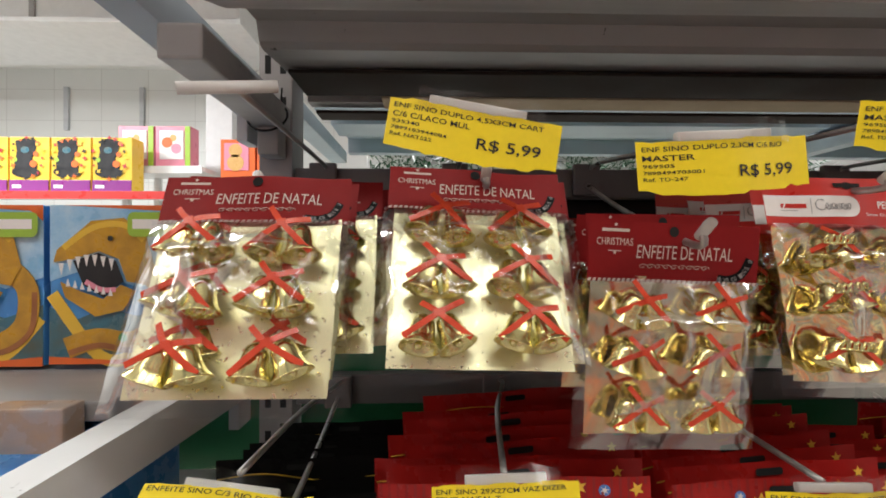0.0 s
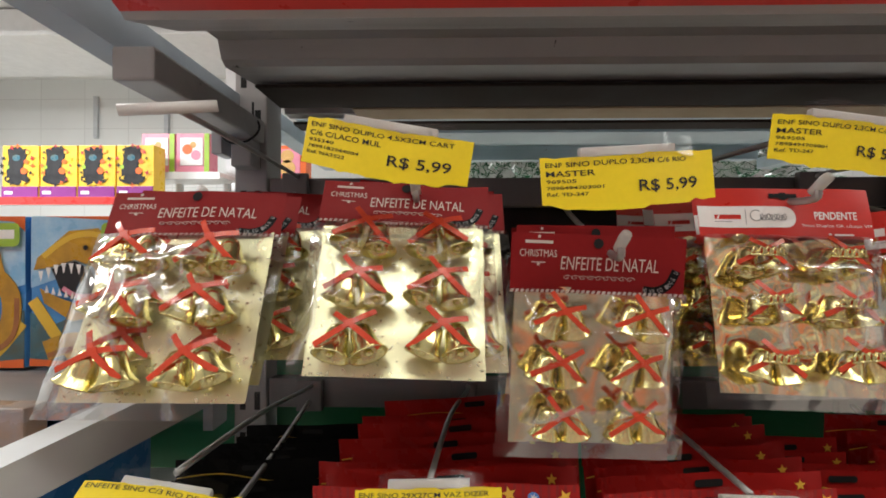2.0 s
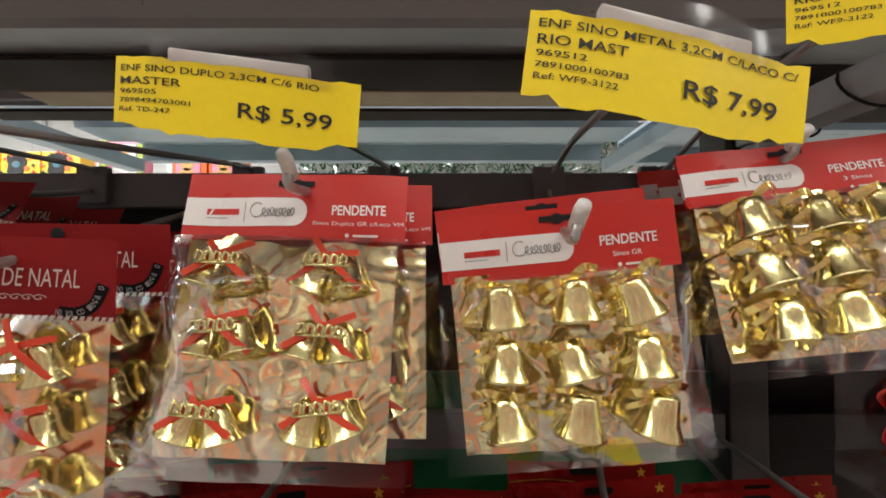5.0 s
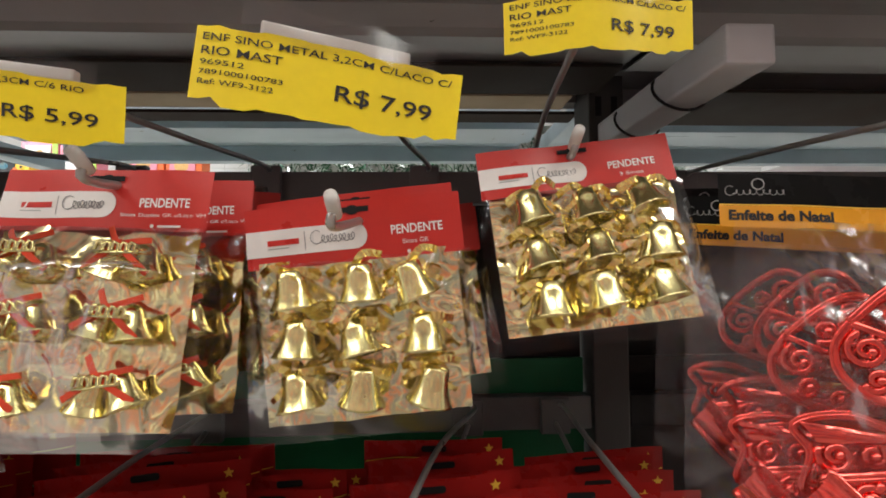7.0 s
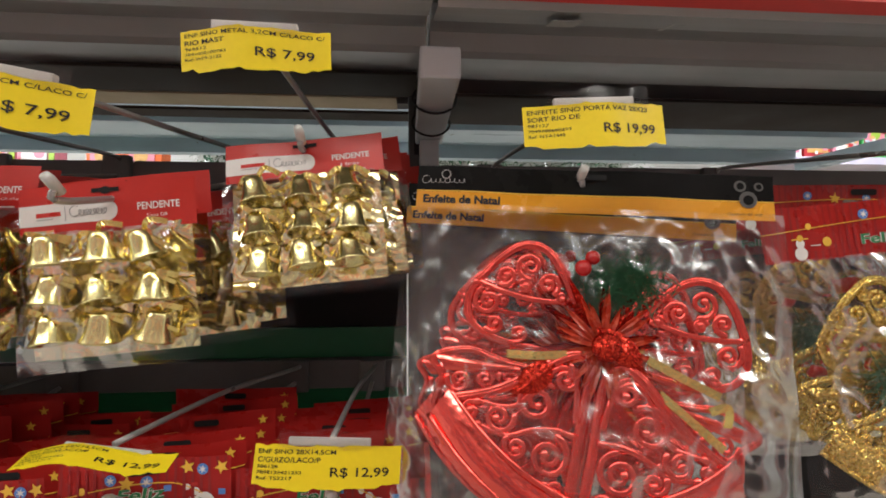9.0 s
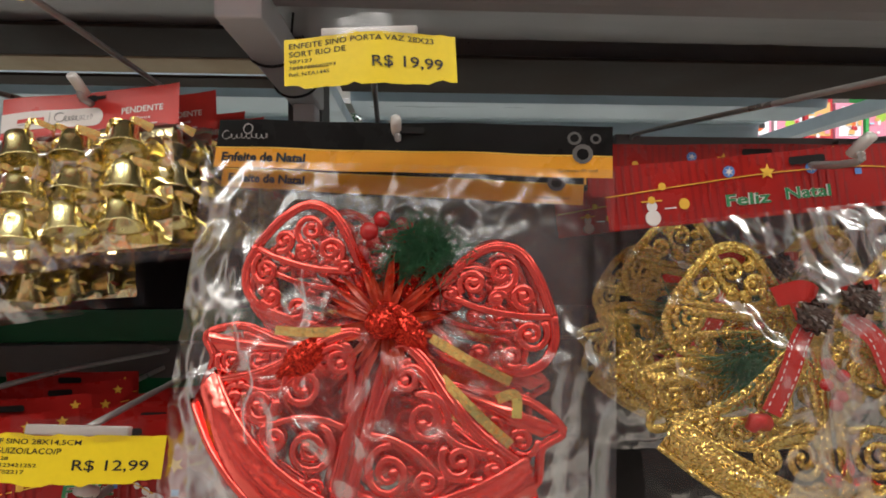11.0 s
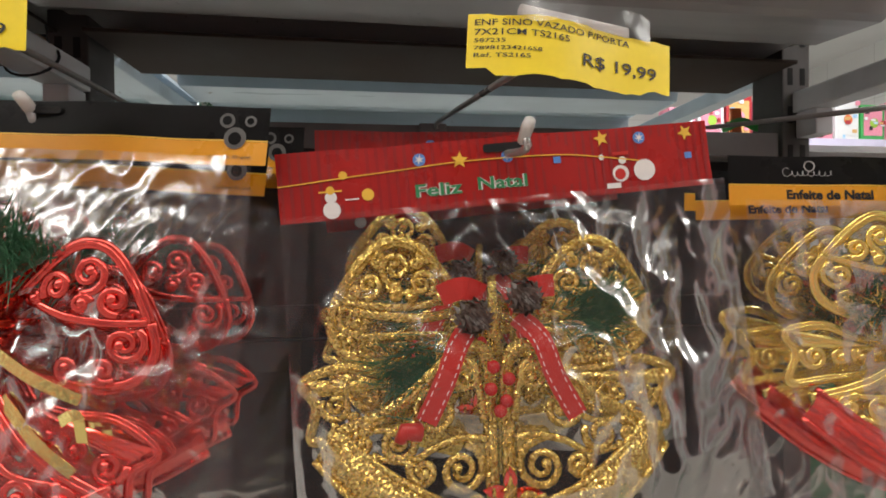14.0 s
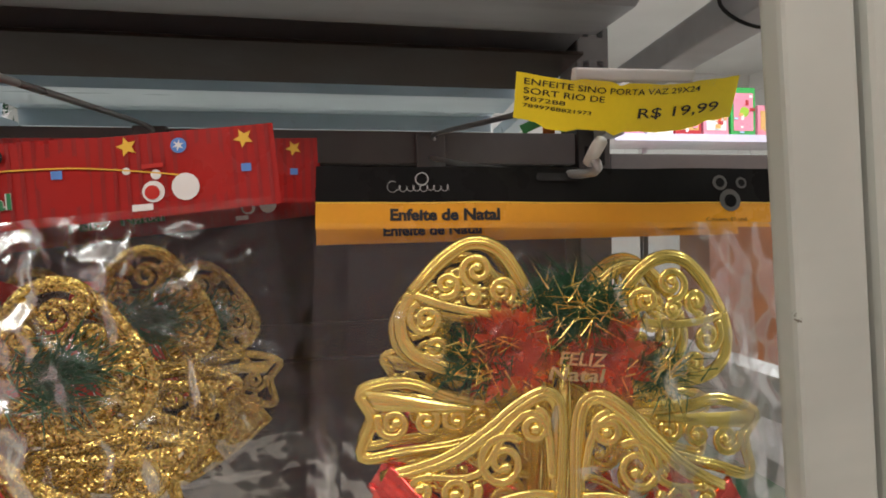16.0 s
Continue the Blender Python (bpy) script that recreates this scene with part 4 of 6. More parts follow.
def bell_pack(m, w, header_h, total, kind, seed, note="Sinos GR", lean=0.0, name_label=None):
    """A hanging card of toy bells: header, mirror card, bells with ribbons, clear bag."""
    label = name_label or {"pair": "maroon-headed card of six gold double bells with red ribbons", "plaque": "scarlet-headed card of six gold double bells with plaques and red ribbons", "nine": "scarlet-headed card of nine small gold bells with gold bows"}[kind]
    ob = thing("bell_pack", m, label, "christmas ornament", "hanging bell packs")
    bend = header_bend(seed)
    if kind == "pair":
        header_maroon(ob, w, header_h, bend)
    else:
        header_scarlet(ob, w, header_h, bend, note)
    part("hang_slot", (disc(0.0, -0.14 * header_h, 0.0036, 0.0030, 12) if kind == "pair" else merged(disc(0.0, -0.16 * header_h, 0.0042, 0.0030, 12, 0.7), bar(-0.010, 0.010, -0.20 * header_h, -0.11 * header_h, 0.0030))).warped(bend), HOLE, ob, "punched hang slot")
    cw, c0, c1 = w * 0.93, -header_h * 0.9, -total + 0.007
    rng = random.Random(seed)
    skew = lean

    def card(a, b):
        u, v = (a - 0.5) * cw, c0 + (c1 - c0) * b
        amp = 0.0035 if kind != "pair" else 0.0012
        z = amp * noise.noise(Vector((u * 45, v * 45, seed))) + (0.0016 * noise.noise(Vector((u * 110, v * 100, seed))) if kind == "nine" else 0)
        return (u + skew * b, v, z)

    part("mirror_card", Shape().grid(card, 30, 30), FOIL_MIRROR if seed == 3 else FOIL if kind == "pair" else FOIL_WRINKLED, ob, "gold mirror card", smooth=True)
    ch = c0 - c1
    if kind == "nine":
        cols, size = (-0.30, 0.0, 0.30), w * 0.232
        rows = (0.20, 0.50, 0.80)
    else:
        cols, size = (-0.235, 0.235), w * (0.40 if seed != 3 else 0.37) if kind == "pair" else w * 0.36
        rows = (0.185, 0.50, 0.815)
    n = 0
    for b in rows:
        for a in cols:
            variant = (seed * 3 + n * 5) % 7
            n += 1
            ms = single_bell(size, variant) if kind == "nine" else double_bell(size, variant, kind == "plaque", {1: 0, 2: 1, 3: -4}.get(seed, 0))
            piece = part("bell", ms[0], None, ob)
            piece.matrix_local = pose(a * cw + skew * b + rng.uniform(-0.002, 0.002), c0 - ch * b + rng.uniform(-0.002, 0.002), 0.0015, 0, 0, rng.uniform(-9, 9))
            part("ribbon", ms[1], None, piece, "crossed red ribbon" if kind != "nine" else "gold bow")
            if ms[2]:
                part("plaque", ms[2], None, piece, "gold lettered plaque")
    depth = size * 0.60 + 0.004
    part("bag_front", Shape().grid(bag_surface(w * 1.045, -header_h * 0.95, -total - 0.003, depth, seed, 0.05), 36, 40).warped(lambda u, v, z: (u + skew * min(1, -v / total), v, z + 0.002)), FILM, ob, "clear plastic bag front", smooth=True)
    return ob


PACKS = [
    ((-0.178, 0.322, 1.498), (-0.054, 0.322, 1.498), (-0.1175, 0.262, 1.361), 0.035, 0.152, "pair", 1, ""),
    ((-0.028, 0.331, 1.507), (0.092, 0.335, 1.503), (0.037, 0.268, 1.376), 0.035, 0.148, "pair", 2, ""),
    ((0.106, 0.309, 1.470), (0.228, 0.318, 1.465), (0.167, 0.318, 1.316), 0.041, 0.153, "pair", 3, ""),
    ((0.249, 0.343, 1.504), (0.372, 0.340, 1.501), (0.306, 0.308, 1.352), 0.038, 0.155, "plaque", 4, "Sinos Duplos GR c/Laço VM"),
    ((0.388, 0.342, 1.478), (0.519, 0.338, 1.490), (0.458, 0.336, 1.346), 0.037, 0.138, "nine", 5, "Sinos GR"),
    ((0.533, 0.366, 1.518), (0.662, 0.360, 1.532), (0.603, 0.332, 1.394), 0.034, 0.131, "nine", 6, "3 Sinos"),
]
for tl, tr, low, hh, total, kind, seed, note in PACKS:
    m = hung(tl, tr, low)
    front = bell_pack(m, (Vector(tr) - Vector(tl)).length, hh, total, kind, seed, note)
    rng = random.Random(seed + 50)
    for k in range(4):
        back = 0.030 + 0.042 * k
        copy_thing(front, Matrix.Translation((rng.uniform(-0.004, 0.014) + 0.008 * k * (1 if seed != 4 else -0.5), back, rng.uniform(-0.004, 0.010))) @ m @ pose(0, 0, 0, rng.uniform(-4, 6), rng.uniform(-4, 4), rng.uniform(-2.5, 2.5)))


# ---- door ornaments in clear bags ----
def spiral(cx, cy, r, start, turns, way=1, n=26):
    """A scroll that winds in from its outer end."""
    out = []
    for k in range(n):
        t = k / (n - 1)
        a = radians(start) + way * t * turns * math.tau
        q = r * (1 - 0.80 * t ** 0.85)
        out.append((cx + q * math.cos(a), cy + q * math.sin(a)))
    return out


def openwork(outline, scrolls, dome, rim, line, plates=(), bars=()):
    """Moulded pierced plastic on a domed surface: a broad rim with a raised bead, scroll bars inside it, some solid plates."""
    s = Shape()

    def lift(p, up=0.0):
        return (p[0], p[1], dome(p[0], p[1]) + up)

    edge = rows_of([(*p, 0) for p in outline])
    s.tube([lift(p) for p in edge], rim, 8, True, 0.34)
    s.tube([lift(p, rim * 0.30) for p in edge], rim * 0.36, 6)
    for pts, half in bars:
        run = rows_of([(*p, 0) for p in pts])
        s.tube([lift(p, 0.0004) for p in run], half, 8, True, 0.40)
    for sc in scrolls:
        rs = [line * (1.20 - 0.35 * k / len(sc)) for k in range(len(sc))]
        s.tube([lift(p) for p in sc], rs, 7, True, 0.75)
        s.spin([(0, -line * 1.4), (line * 1.2, -line), (line * 1.55, 0), (line * 1.2, line), (0, line * 1.4)], 7, Matrix.Translation(lift(sc[-1])))
    for a0, a1, b0, b1 in plates:
        def plate(p, q):
            top = Vector(a0) + (Vector(a1) - Vector(a0)) * p
            low = Vector(b0) + (Vector(b1) - Vector(b0)) * p
            at = top + (low - top) * q
            return lift(at, 0.0016 + 0.0022 * math.sin(math.pi * q))
        s.grid(plate, 12, 5)
    return s


def flip(pts, side):
    return [(p[0] * side, p[1]) for p in pts]


def bow_loop(side, rim, line, dense=False):
    """A loop of the bow: an arched panel over a straight bar, and the open back of the loop below it."""
    arch = [(0.010, 0.012), (0.026, 0.044), (0.046, 0.072), (0.066, 0.078), (0.084, 0.066), (0.101, 0.044)]
    back = [(0.101, 0.044), (0.107, 0.028), (0.102, 0.011), (0.084, 0.001), (0.050, -0.003), (0.012, 0.000)]
    brace = [(0.026, 0.038), (0.054, 0.035), (0.080, 0.038), (0.101, 0.044)]
    sc = [spiral(0.062, 0.061, 0.0115, 260, 1.5, 1), spiral(0.080, 0.051, 0.0085, 300, 1.4, -1), spiral(0.046, 0.049, 0.0095, 240, 1.5, -1), spiral(0.034, 0.040, 0.0050, 200, 1.2, 1), spiral(0.064, 0.044, 0.0055, 30, 1.2, 1), spiral(0.091, 0.029, 0.0115, 60, 1.6, -1), spiral(0.084, 0.012, 0.0080, 330, 1.4, -1), spiral(0.064, 0.007, 0.0075, 290, 1.4, -1)]
    if dense:
        sc += [spiral(0.074, 0.066, 0.0050, 90, 1.2, 1), spiral(0.049, 0.064, 0.0050, 90, 1.2, 1), spiral(0.091, 0.047, 0.0045, 90, 1.2, 1), spiral(0.048, 0.006, 0.0070, 290, 1.4, -1), spiral(0.034, 0.006, 0.0060, 290, 1.4, -1), spiral(0.097, 0.015, 0.0060, 30, 1.3, 1), spiral(0.054, 0.041, 0.0042, 30, 1.2, 1)]
    dome = lambda u, v: 0.006 + 0.018 * max(0, 1 - ((abs(u) - 0.062) / 0.055) ** 2) * (0.35 + 0.65 * min(1, max(0, (v + 0.004) / 0.045)))
    bars = [(flip(back, side), rim * 0.95), (flip(brace, side), rim * 0.62)]
    if dense:
        bars.append((flip([(0.020, 0.030), (0.050, 0.027), (0.096, 0.036)], side), rim * 0.8))
        bars.append((flip([(0.024, 0.012), (0.055, 0.016), (0.094, 0.018)], side), rim * 0.7))
    return openwork(flip(arch, side), [flip(q, side) for q in sc], dome, rim, line, bars=bars)


def ribbon_tail(side, rim, line, dense=False):
    """The end of the bow's ribbon: a solid upper border, scrolls, and a notched tip."""
    outline = [(0.034, -0.010), (0.072, 0.000), (0.100, 0.010), (0.128, 0.004), (0.121, -0.012), (0.127, -0.034), (0.100, -0.031), (0.066, -0.027), (0.036, -0.018)]
    sc = [spiral(0.108, -0.014, 0.0105, 30, 1.6, -1), spiral(0.088, -0.013, 0.0095, 40, 1.5, 1), spiral(0.069, -0.013, 0.0080, 40, 1.4, -1), spiral(0.053, -0.013, 0.0055, 40, 1.3, 1)]
    if dense:
        sc += [spiral(0.098, -0.025, 0.0045, 30, 1.2, 1), spiral(0.079, -0.022, 0.0045, 30, 1.2, 1), spiral(0.099, 0.000, 0.0045, 30, 1.2, 1)]
    dome = lambda u, v: 0.003 + 0.010 * math.sin(max(0, min(1, (abs(u) - 0.03) / 0.10)) * 2.6)
    plates = [((side * 0.060, -0.004), (side * 0.126, 0.006), (side * 0.060, -0.009), (side * 0.118, -0.006))]
    return openwork(flip(outline, side), [flip(q, side) for q in sc], dome, rim * 0.85, line, plates)


def bell_dome(u, v):
    return 0.008 + 0.022 * max(0, 1 - ((abs(u) - 0.045) / 0.07) ** 2) + max(0, -v - 0.05) * 0.10


def pierced_bell(side, rim, line, dense=False):
    """One of the pair of splayed bells: broad shoulders, and large scrolls in the open body."""
    outline = [(0.005, -0.119), (0.006, -0.075), (0.006, -0.024), (0.016, -0.011), (0.032, -0.018), (0.050, -0.034), (0.074, -0.052), (0.110, -0.068)]
    sc = [spiral(0.023, -0.030, 0.0105, 90, 1.4, 1), spiral(0.041, -0.051, 0.0165, 130, 1.7, -1), spiral(0.026, -0.087, 0.0160, 100, 1.8, 1), spiral(0.066, -0.069, 0.0120, 150, 1.5, 1), spiral(0.050, -0.086, 0.0095, 40, 1.4, -1), spiral(0.087, -0.070, 0.0075, 120, 1.3, -1), spiral(0.018, -0.108, 0.0080, 30, 1.4, -1)]
    heart = [(0.010, -0.060), (0.014, -0.034), (0.026, -0.022), (0.040, -0.034), (0.056, -0.058), (0.084, -0.062)]
    sc.append([tuple(p[:2]) for p in rows_of([(*q, 0) for q in heart])])
    sweep = [(0.009, -0.070), (0.024, -0.068), (0.042, -0.072), (0.058, -0.080), (0.080, -0.078)]
    sc.append([tuple(p[:2]) for p in rows_of([(*q, 0) for q in sweep])])
    return openwork(flip(outline, side), [flip(q, side) for q in sc], bell_dome, rim * 1.15, line * 1.12)


def bell_rim(side):
    """The broad convex band along a bell's mouth, with a bead on each edge."""
    s = Shape()
    run = [(0.113, -0.071), (0.084, -0.093), (0.046, -0.113), (0.004, -0.126)]
    across = Vector((run[0][1] - run[-1][1], -(run[0][0] - run[-1][0]))).normalized()
    path = rows_of([(u, v, 0) for u, v in run])

    def band(a, b):
        p = path[int(round(a * (len(path) - 1)))]
        q = (b - 0.5) * 0.025
        u, v = p.x + across.x * q, p.y + across.y * q
        return (u * side, v, bell_dome(u, v) + 0.003 + 0.0055 * math.sin(math.pi * b))

    s.grid(band, len(path) - 1, 8)
    for q, r in ((-0.0128, 0.0024), (0.0128, 0.0024)):
        s.tube([((p.x + across.x * q) * side, p.y + across.y * q, bell_dome(p.x, p.y) + 0.003) for p in path], r, 8)
    return s


def needles(u, v, w, size, count, seed, droop=0.0, aim=None):
    """A tuft of tinsel needles round a short stem."""
    rng = random.Random(seed)
    s = Shape()
    for k in range(count):
        a = rng.uniform(0, math.tau) if aim is None else radians(aim) + rng.gauss(0, 0.7)
        b = rng.uniform(-0.2, 0.9)
        d = Vector((math.cos(a) * math.cos(b), math.sin(a) * math.cos(b) - droop, 0.6 * math.sin(b))).normalized()
        o = Vector((u, v, w)) + Vector((rng.gauss(0, size * 0.35), rng.gauss(0, size * 0.25), rng.uniform(0, size * 0.2)))
        side = d.orthogonal().normalized() * 0.00055
        tip = o + d * size * rng.uniform(0.4, 0.9)
        s.add([o + side, o - side, tip], [(0, 1, 2)])
        n = d.cross(side).normalized() * 0.00055
        s.add([o + n, o - n, tip], [(0, 1, 2)])
    return s


def petals(u, v, w, size, count, seed, lift=0.35, broad=0.20):
    rng = random.Random(seed)
    s = Shape()
    for k in range(count):
        a = math.tau * k / count + rng.uniform(-0.2, 0.2)
        r = size * rng.uniform(0.75, 1.1)
        d, n = Vector((math.cos(a), math.sin(a), 0)), Vector((-math.sin(a), math.cos(a), 0))
        o = Vector((u, v, w))

        def leaf(p, q):
            wide = broad * size * math.sin(min(1, p * 1.05) * math.pi) ** 0.8
            return o + d * (r * p) + n * (wide * (q - 0.5) * 2) + Vector((0, 0, lift * size * p * (1 - 0.6 * p) + abs(q - 0.5) * 0.10 * size))

        s.grid(leaf, 8, 4)
    return s


def ball(u, v, w, r, n=12):
    s = Shape()
    s.spin([(r * math.sin(math.pi * k / 8), -r * math.cos(math.pi * k / 8)) for k in range(9)], n, Matrix.Translation((u, v, w)))
    return s


def pine_cone(u, v, w, r):
    s = ball(u, v, w, r * 0.7)
    for ring in range(5):
        for k in range(9):
            a = math.tau * (k + ring * 0.5) / 9
            b = 0.25 + ring * 0.28
            d = Vector((math.cos(a) * math.sin(b), math.sin(a) * math.sin(b), math.cos(b)))
            c = Vector((u, v, w)) + d * r * 0.75
            t, e = d.orthogonal().normalized(), None
            e = d.cross(t)
            s.add([c + t * r * 0.24, c - t * r * 0.24, c + d * r * 0.30 - e * r * 0.26, c + d * r * 0.1 + e * r * 0.2], [(0, 1, 2), (0, 3, 1), (0, 2, 3), (1, 3, 2)])
    return s


def header_amber(ob, w, h, bend, shift=0.0, far=0.0):
    part("header_card", Shape().grid(lambda a, b: ((a - 0.5) * w, -0.58 * h * (1 - b), 0.0022), 30, 3).warped(bend), COAL, ob, smooth=True)
    part("amber_band", Shape().grid(lambda a, b: ((a - 0.5) * w, -h + 0.40 * h * b, 0.0023), 30, 3).warped(bend), AMBER, ob, "amber printed band", smooth=True)
    part("gold_line", bar(-0.5 * w, 0.5 * w, -0.60 * h, -0.575 * h, 0.0026, 30).warped(bend), GOLD_INK, ob)
    part("title_print", words("Enfeite de Natal", (shift - 0.35) * w, -0.88 * h, 0.225 * w, 0.20 * h, 0.0027, 0.045).warped(bend), BLACK, ob)
    ring = Shape().tube([((shift - 0.285) * w + 0.10 * h * math.cos(a), -0.20 * h + 0.10 * h * math.sin(a), 0.0028) for a in np.linspace(0, math.tau, 20)], 0.0004, 4)
    scrawl = cursive((shift - 0.355) * w, -0.36 * h, 0.13 * w, 0.070 * h, 0.0028, 8, 0.00022)
    part("mark_script", merged(ring, scrawl).warped(bend), SILVER_INK, ob, "pale scrawled mark under a small ring")
    part("bauble_print", merged(disc((0.355 + far) * w, -0.25 * h, 0.13 * h, 0.0028), disc((0.405 + far) * w, -0.25 * h, 0.10 * h, 0.0028), disc((0.375 + far) * w, -0.55 * h, 0.19 * h, 0.0030)).warped(bend), BAUBLE_INK, ob, "printed grey baubles")
    part("bauble_cores", merged(disc((0.355 + far) * w, -0.25 * h, 0.08 * h, 0.0031), disc((0.405 + far) * w, -0.25 * h, 0.06 * h, 0.0031), disc((0.375 + far) * w, -0.56 * h, 0.11 * h, 0.0033)).warped(bend), COAL, ob)
    part("small_print", words("Contem: 01 und", (0.32 + far) * w, -0.90 * h, 0.09 * w, 0.06 * h, 0.0028).warped(bend), BLACK, ob)


def header_feliz(ob, w, h, bend, stacked=False):
    part("header_card", Shape().grid(lambda a, b: ((a - 0.5) * w, -h * (1 - b), 0.0022), 30, 4).warped(bend), STRIPE_RED, ob, smooth=True)
    n = int(w / 0.006)
    part("stripe_print", merged(*[bar(-0.5 * w + w * (k + 0.2) / n, -0.5 * w + w * (k + 0.55) / n, -0.998 * h, -0.002 * h, 0.0024, 1) for k in range(n)]).warped(bend), STRIPE_DEEP, ob, "darker vertical stripes")
    wave = [(-0.5 * w + w * k / 40, -0.42 * h + 0.10 * h * math.sin(k / 40 * 4.6 - 0.6) + (-0.30 * h * max(0, (k - 26) / 14) ** 1.5 if k > 26 else 0), 0.0028) for k in range(34)]
    part("wave_print", Shape().tube(wave, 0.0005, 4).warped(bend), GOLD_INK, ob, "thin gold wavy line")
    for u, v, r in ((-0.10, -0.30, 0.0060), (0.24, -0.14, 0.0056), (0.445, -0.16, 0.0056)):
        part("printed_star", star(u * w, v * h, r, 0.0030, 5, 0.45, 0.3 + u).warped(bend), GOLD_INK, ob, "gold printed star")
    for u, v, r in ((-0.36, -0.38, 0.0028), (-0.31, -0.68, 0.0040)):
        part("printed_bell", disc(u * w, v * h, r, 0.0030).warped(bend), GOLD_INK, ob, "gold printed bell")
    for u, v in ((-0.19, -0.24), (0.01, -0.30), (0.33, -0.18)):
        flower = part("printed_flower", disc(u * w, v * h, 0.0042, 0.0029).warped(bend), BLUE_INK, ob, "blue printed flower")
        part("printed_rays", star(u * w, v * h, 0.0034, 0.0032, 6, 0.35).warped(bend), WHITE_INK, flower)
    for u, v in ((0.125, -0.42), (0.445, -0.52)):
        part("printed_gift", bar(u * w - 0.0026, u * w + 0.0026, v * h - 0.0022, v * h + 0.0022, 0.0030, 1).warped(bend), BLUE_INK, ob, "blue printed gift")
    if not stacked:
        a = (words("Feliz", -0.205 * w, -0.79 * h, 0.105 * w, 0.19 * h, 0.0028, 0.05), words("Natal", -0.065 * w, -0.77 * h, 0.115 * w, 0.19 * h, 0.0028, 0.05))
        b = (words("Feliz", -0.205 * w, -0.79 * h, 0.105 * w, 0.19 * h, 0.0032, 0.018), words("Natal", -0.065 * w, -0.77 * h, 0.115 * w, 0.19 * h, 0.0032, 0.018))
    else:
        a = (words("Feliz", -0.15 * w, -0.55 * h, 0.26 * w, 0.17 * h, 0.0028, 0.05, 0.15), words("Natal", 0.03 * w, -0.76 * h, 0.28 * w, 0.17 * h, 0.0028, 0.05, 0.15))
        b = (words("Feliz", -0.15 * w, -0.55 * h, 0.26 * w, 0.17 * h, 0.0032, 0.018, 0.15), words("Natal", 0.03 * w, -0.76 * h, 0.28 * w, 0.17 * h, 0.0032, 0.018, 0.15))
    part("title_outline", merged(*a).warped(bend), WHITE_INK, ob)
    part("title_print", merged(*b).warped(bend), GREEN_INK, ob)
    snow = merged(disc(-0.39 * w, -0.86 * h, 0.125 * h, 0.0030), disc(-0.39 * w, -0.68 * h, 0.085 * h, 0.0030), bar(-0.36 * w, -0.33 * w, -0.74 * h, -0.72 * h, 0.0030, 1))
    sack = merged(disc(0.335 * w, -0.68 * h, 0.165 * h, 0.0030), disc(0.278 * w, -0.70 * h, 0.13 * h, 0.0030), disc(0.285 * w, -0.50 * h, 0.06 * h, 0.0030), disc(0.235 * w, -0.43 * h, 0.045 * h, 0.0030), bar(0.24 * w, 0.275 * w, -0.92 * h, -0.84 * h, 0.0030, 1))
    part("figure_print", snow.warped(bend), WHITE_INK, ob, "white printed round shapes")
    part("figure_print", sack.warped(bend), WHITE_INK, ob, "white printed round shapes with a sack")
    part("figure_coat", merged(disc(0.276 * w, -0.71 * h, 0.085 * h, 0.0034), bar(0.262 * w, 0.300 * w, -0.42 * h, -0.37 * h, 0.0034, 1)).warped(bend), SCARLET, ob, "red printed round shapes")
    part("figure_trim", merged(disc(-0.39 * w, -0.58 * h, 0.06 * h, 0.0033), bar(-0.415 * w, -0.365 * w, -0.61 * h, -0.585 * h, 0.0033, 1)).warped(bend), GOLD_INK, ob, "gold printed hat")


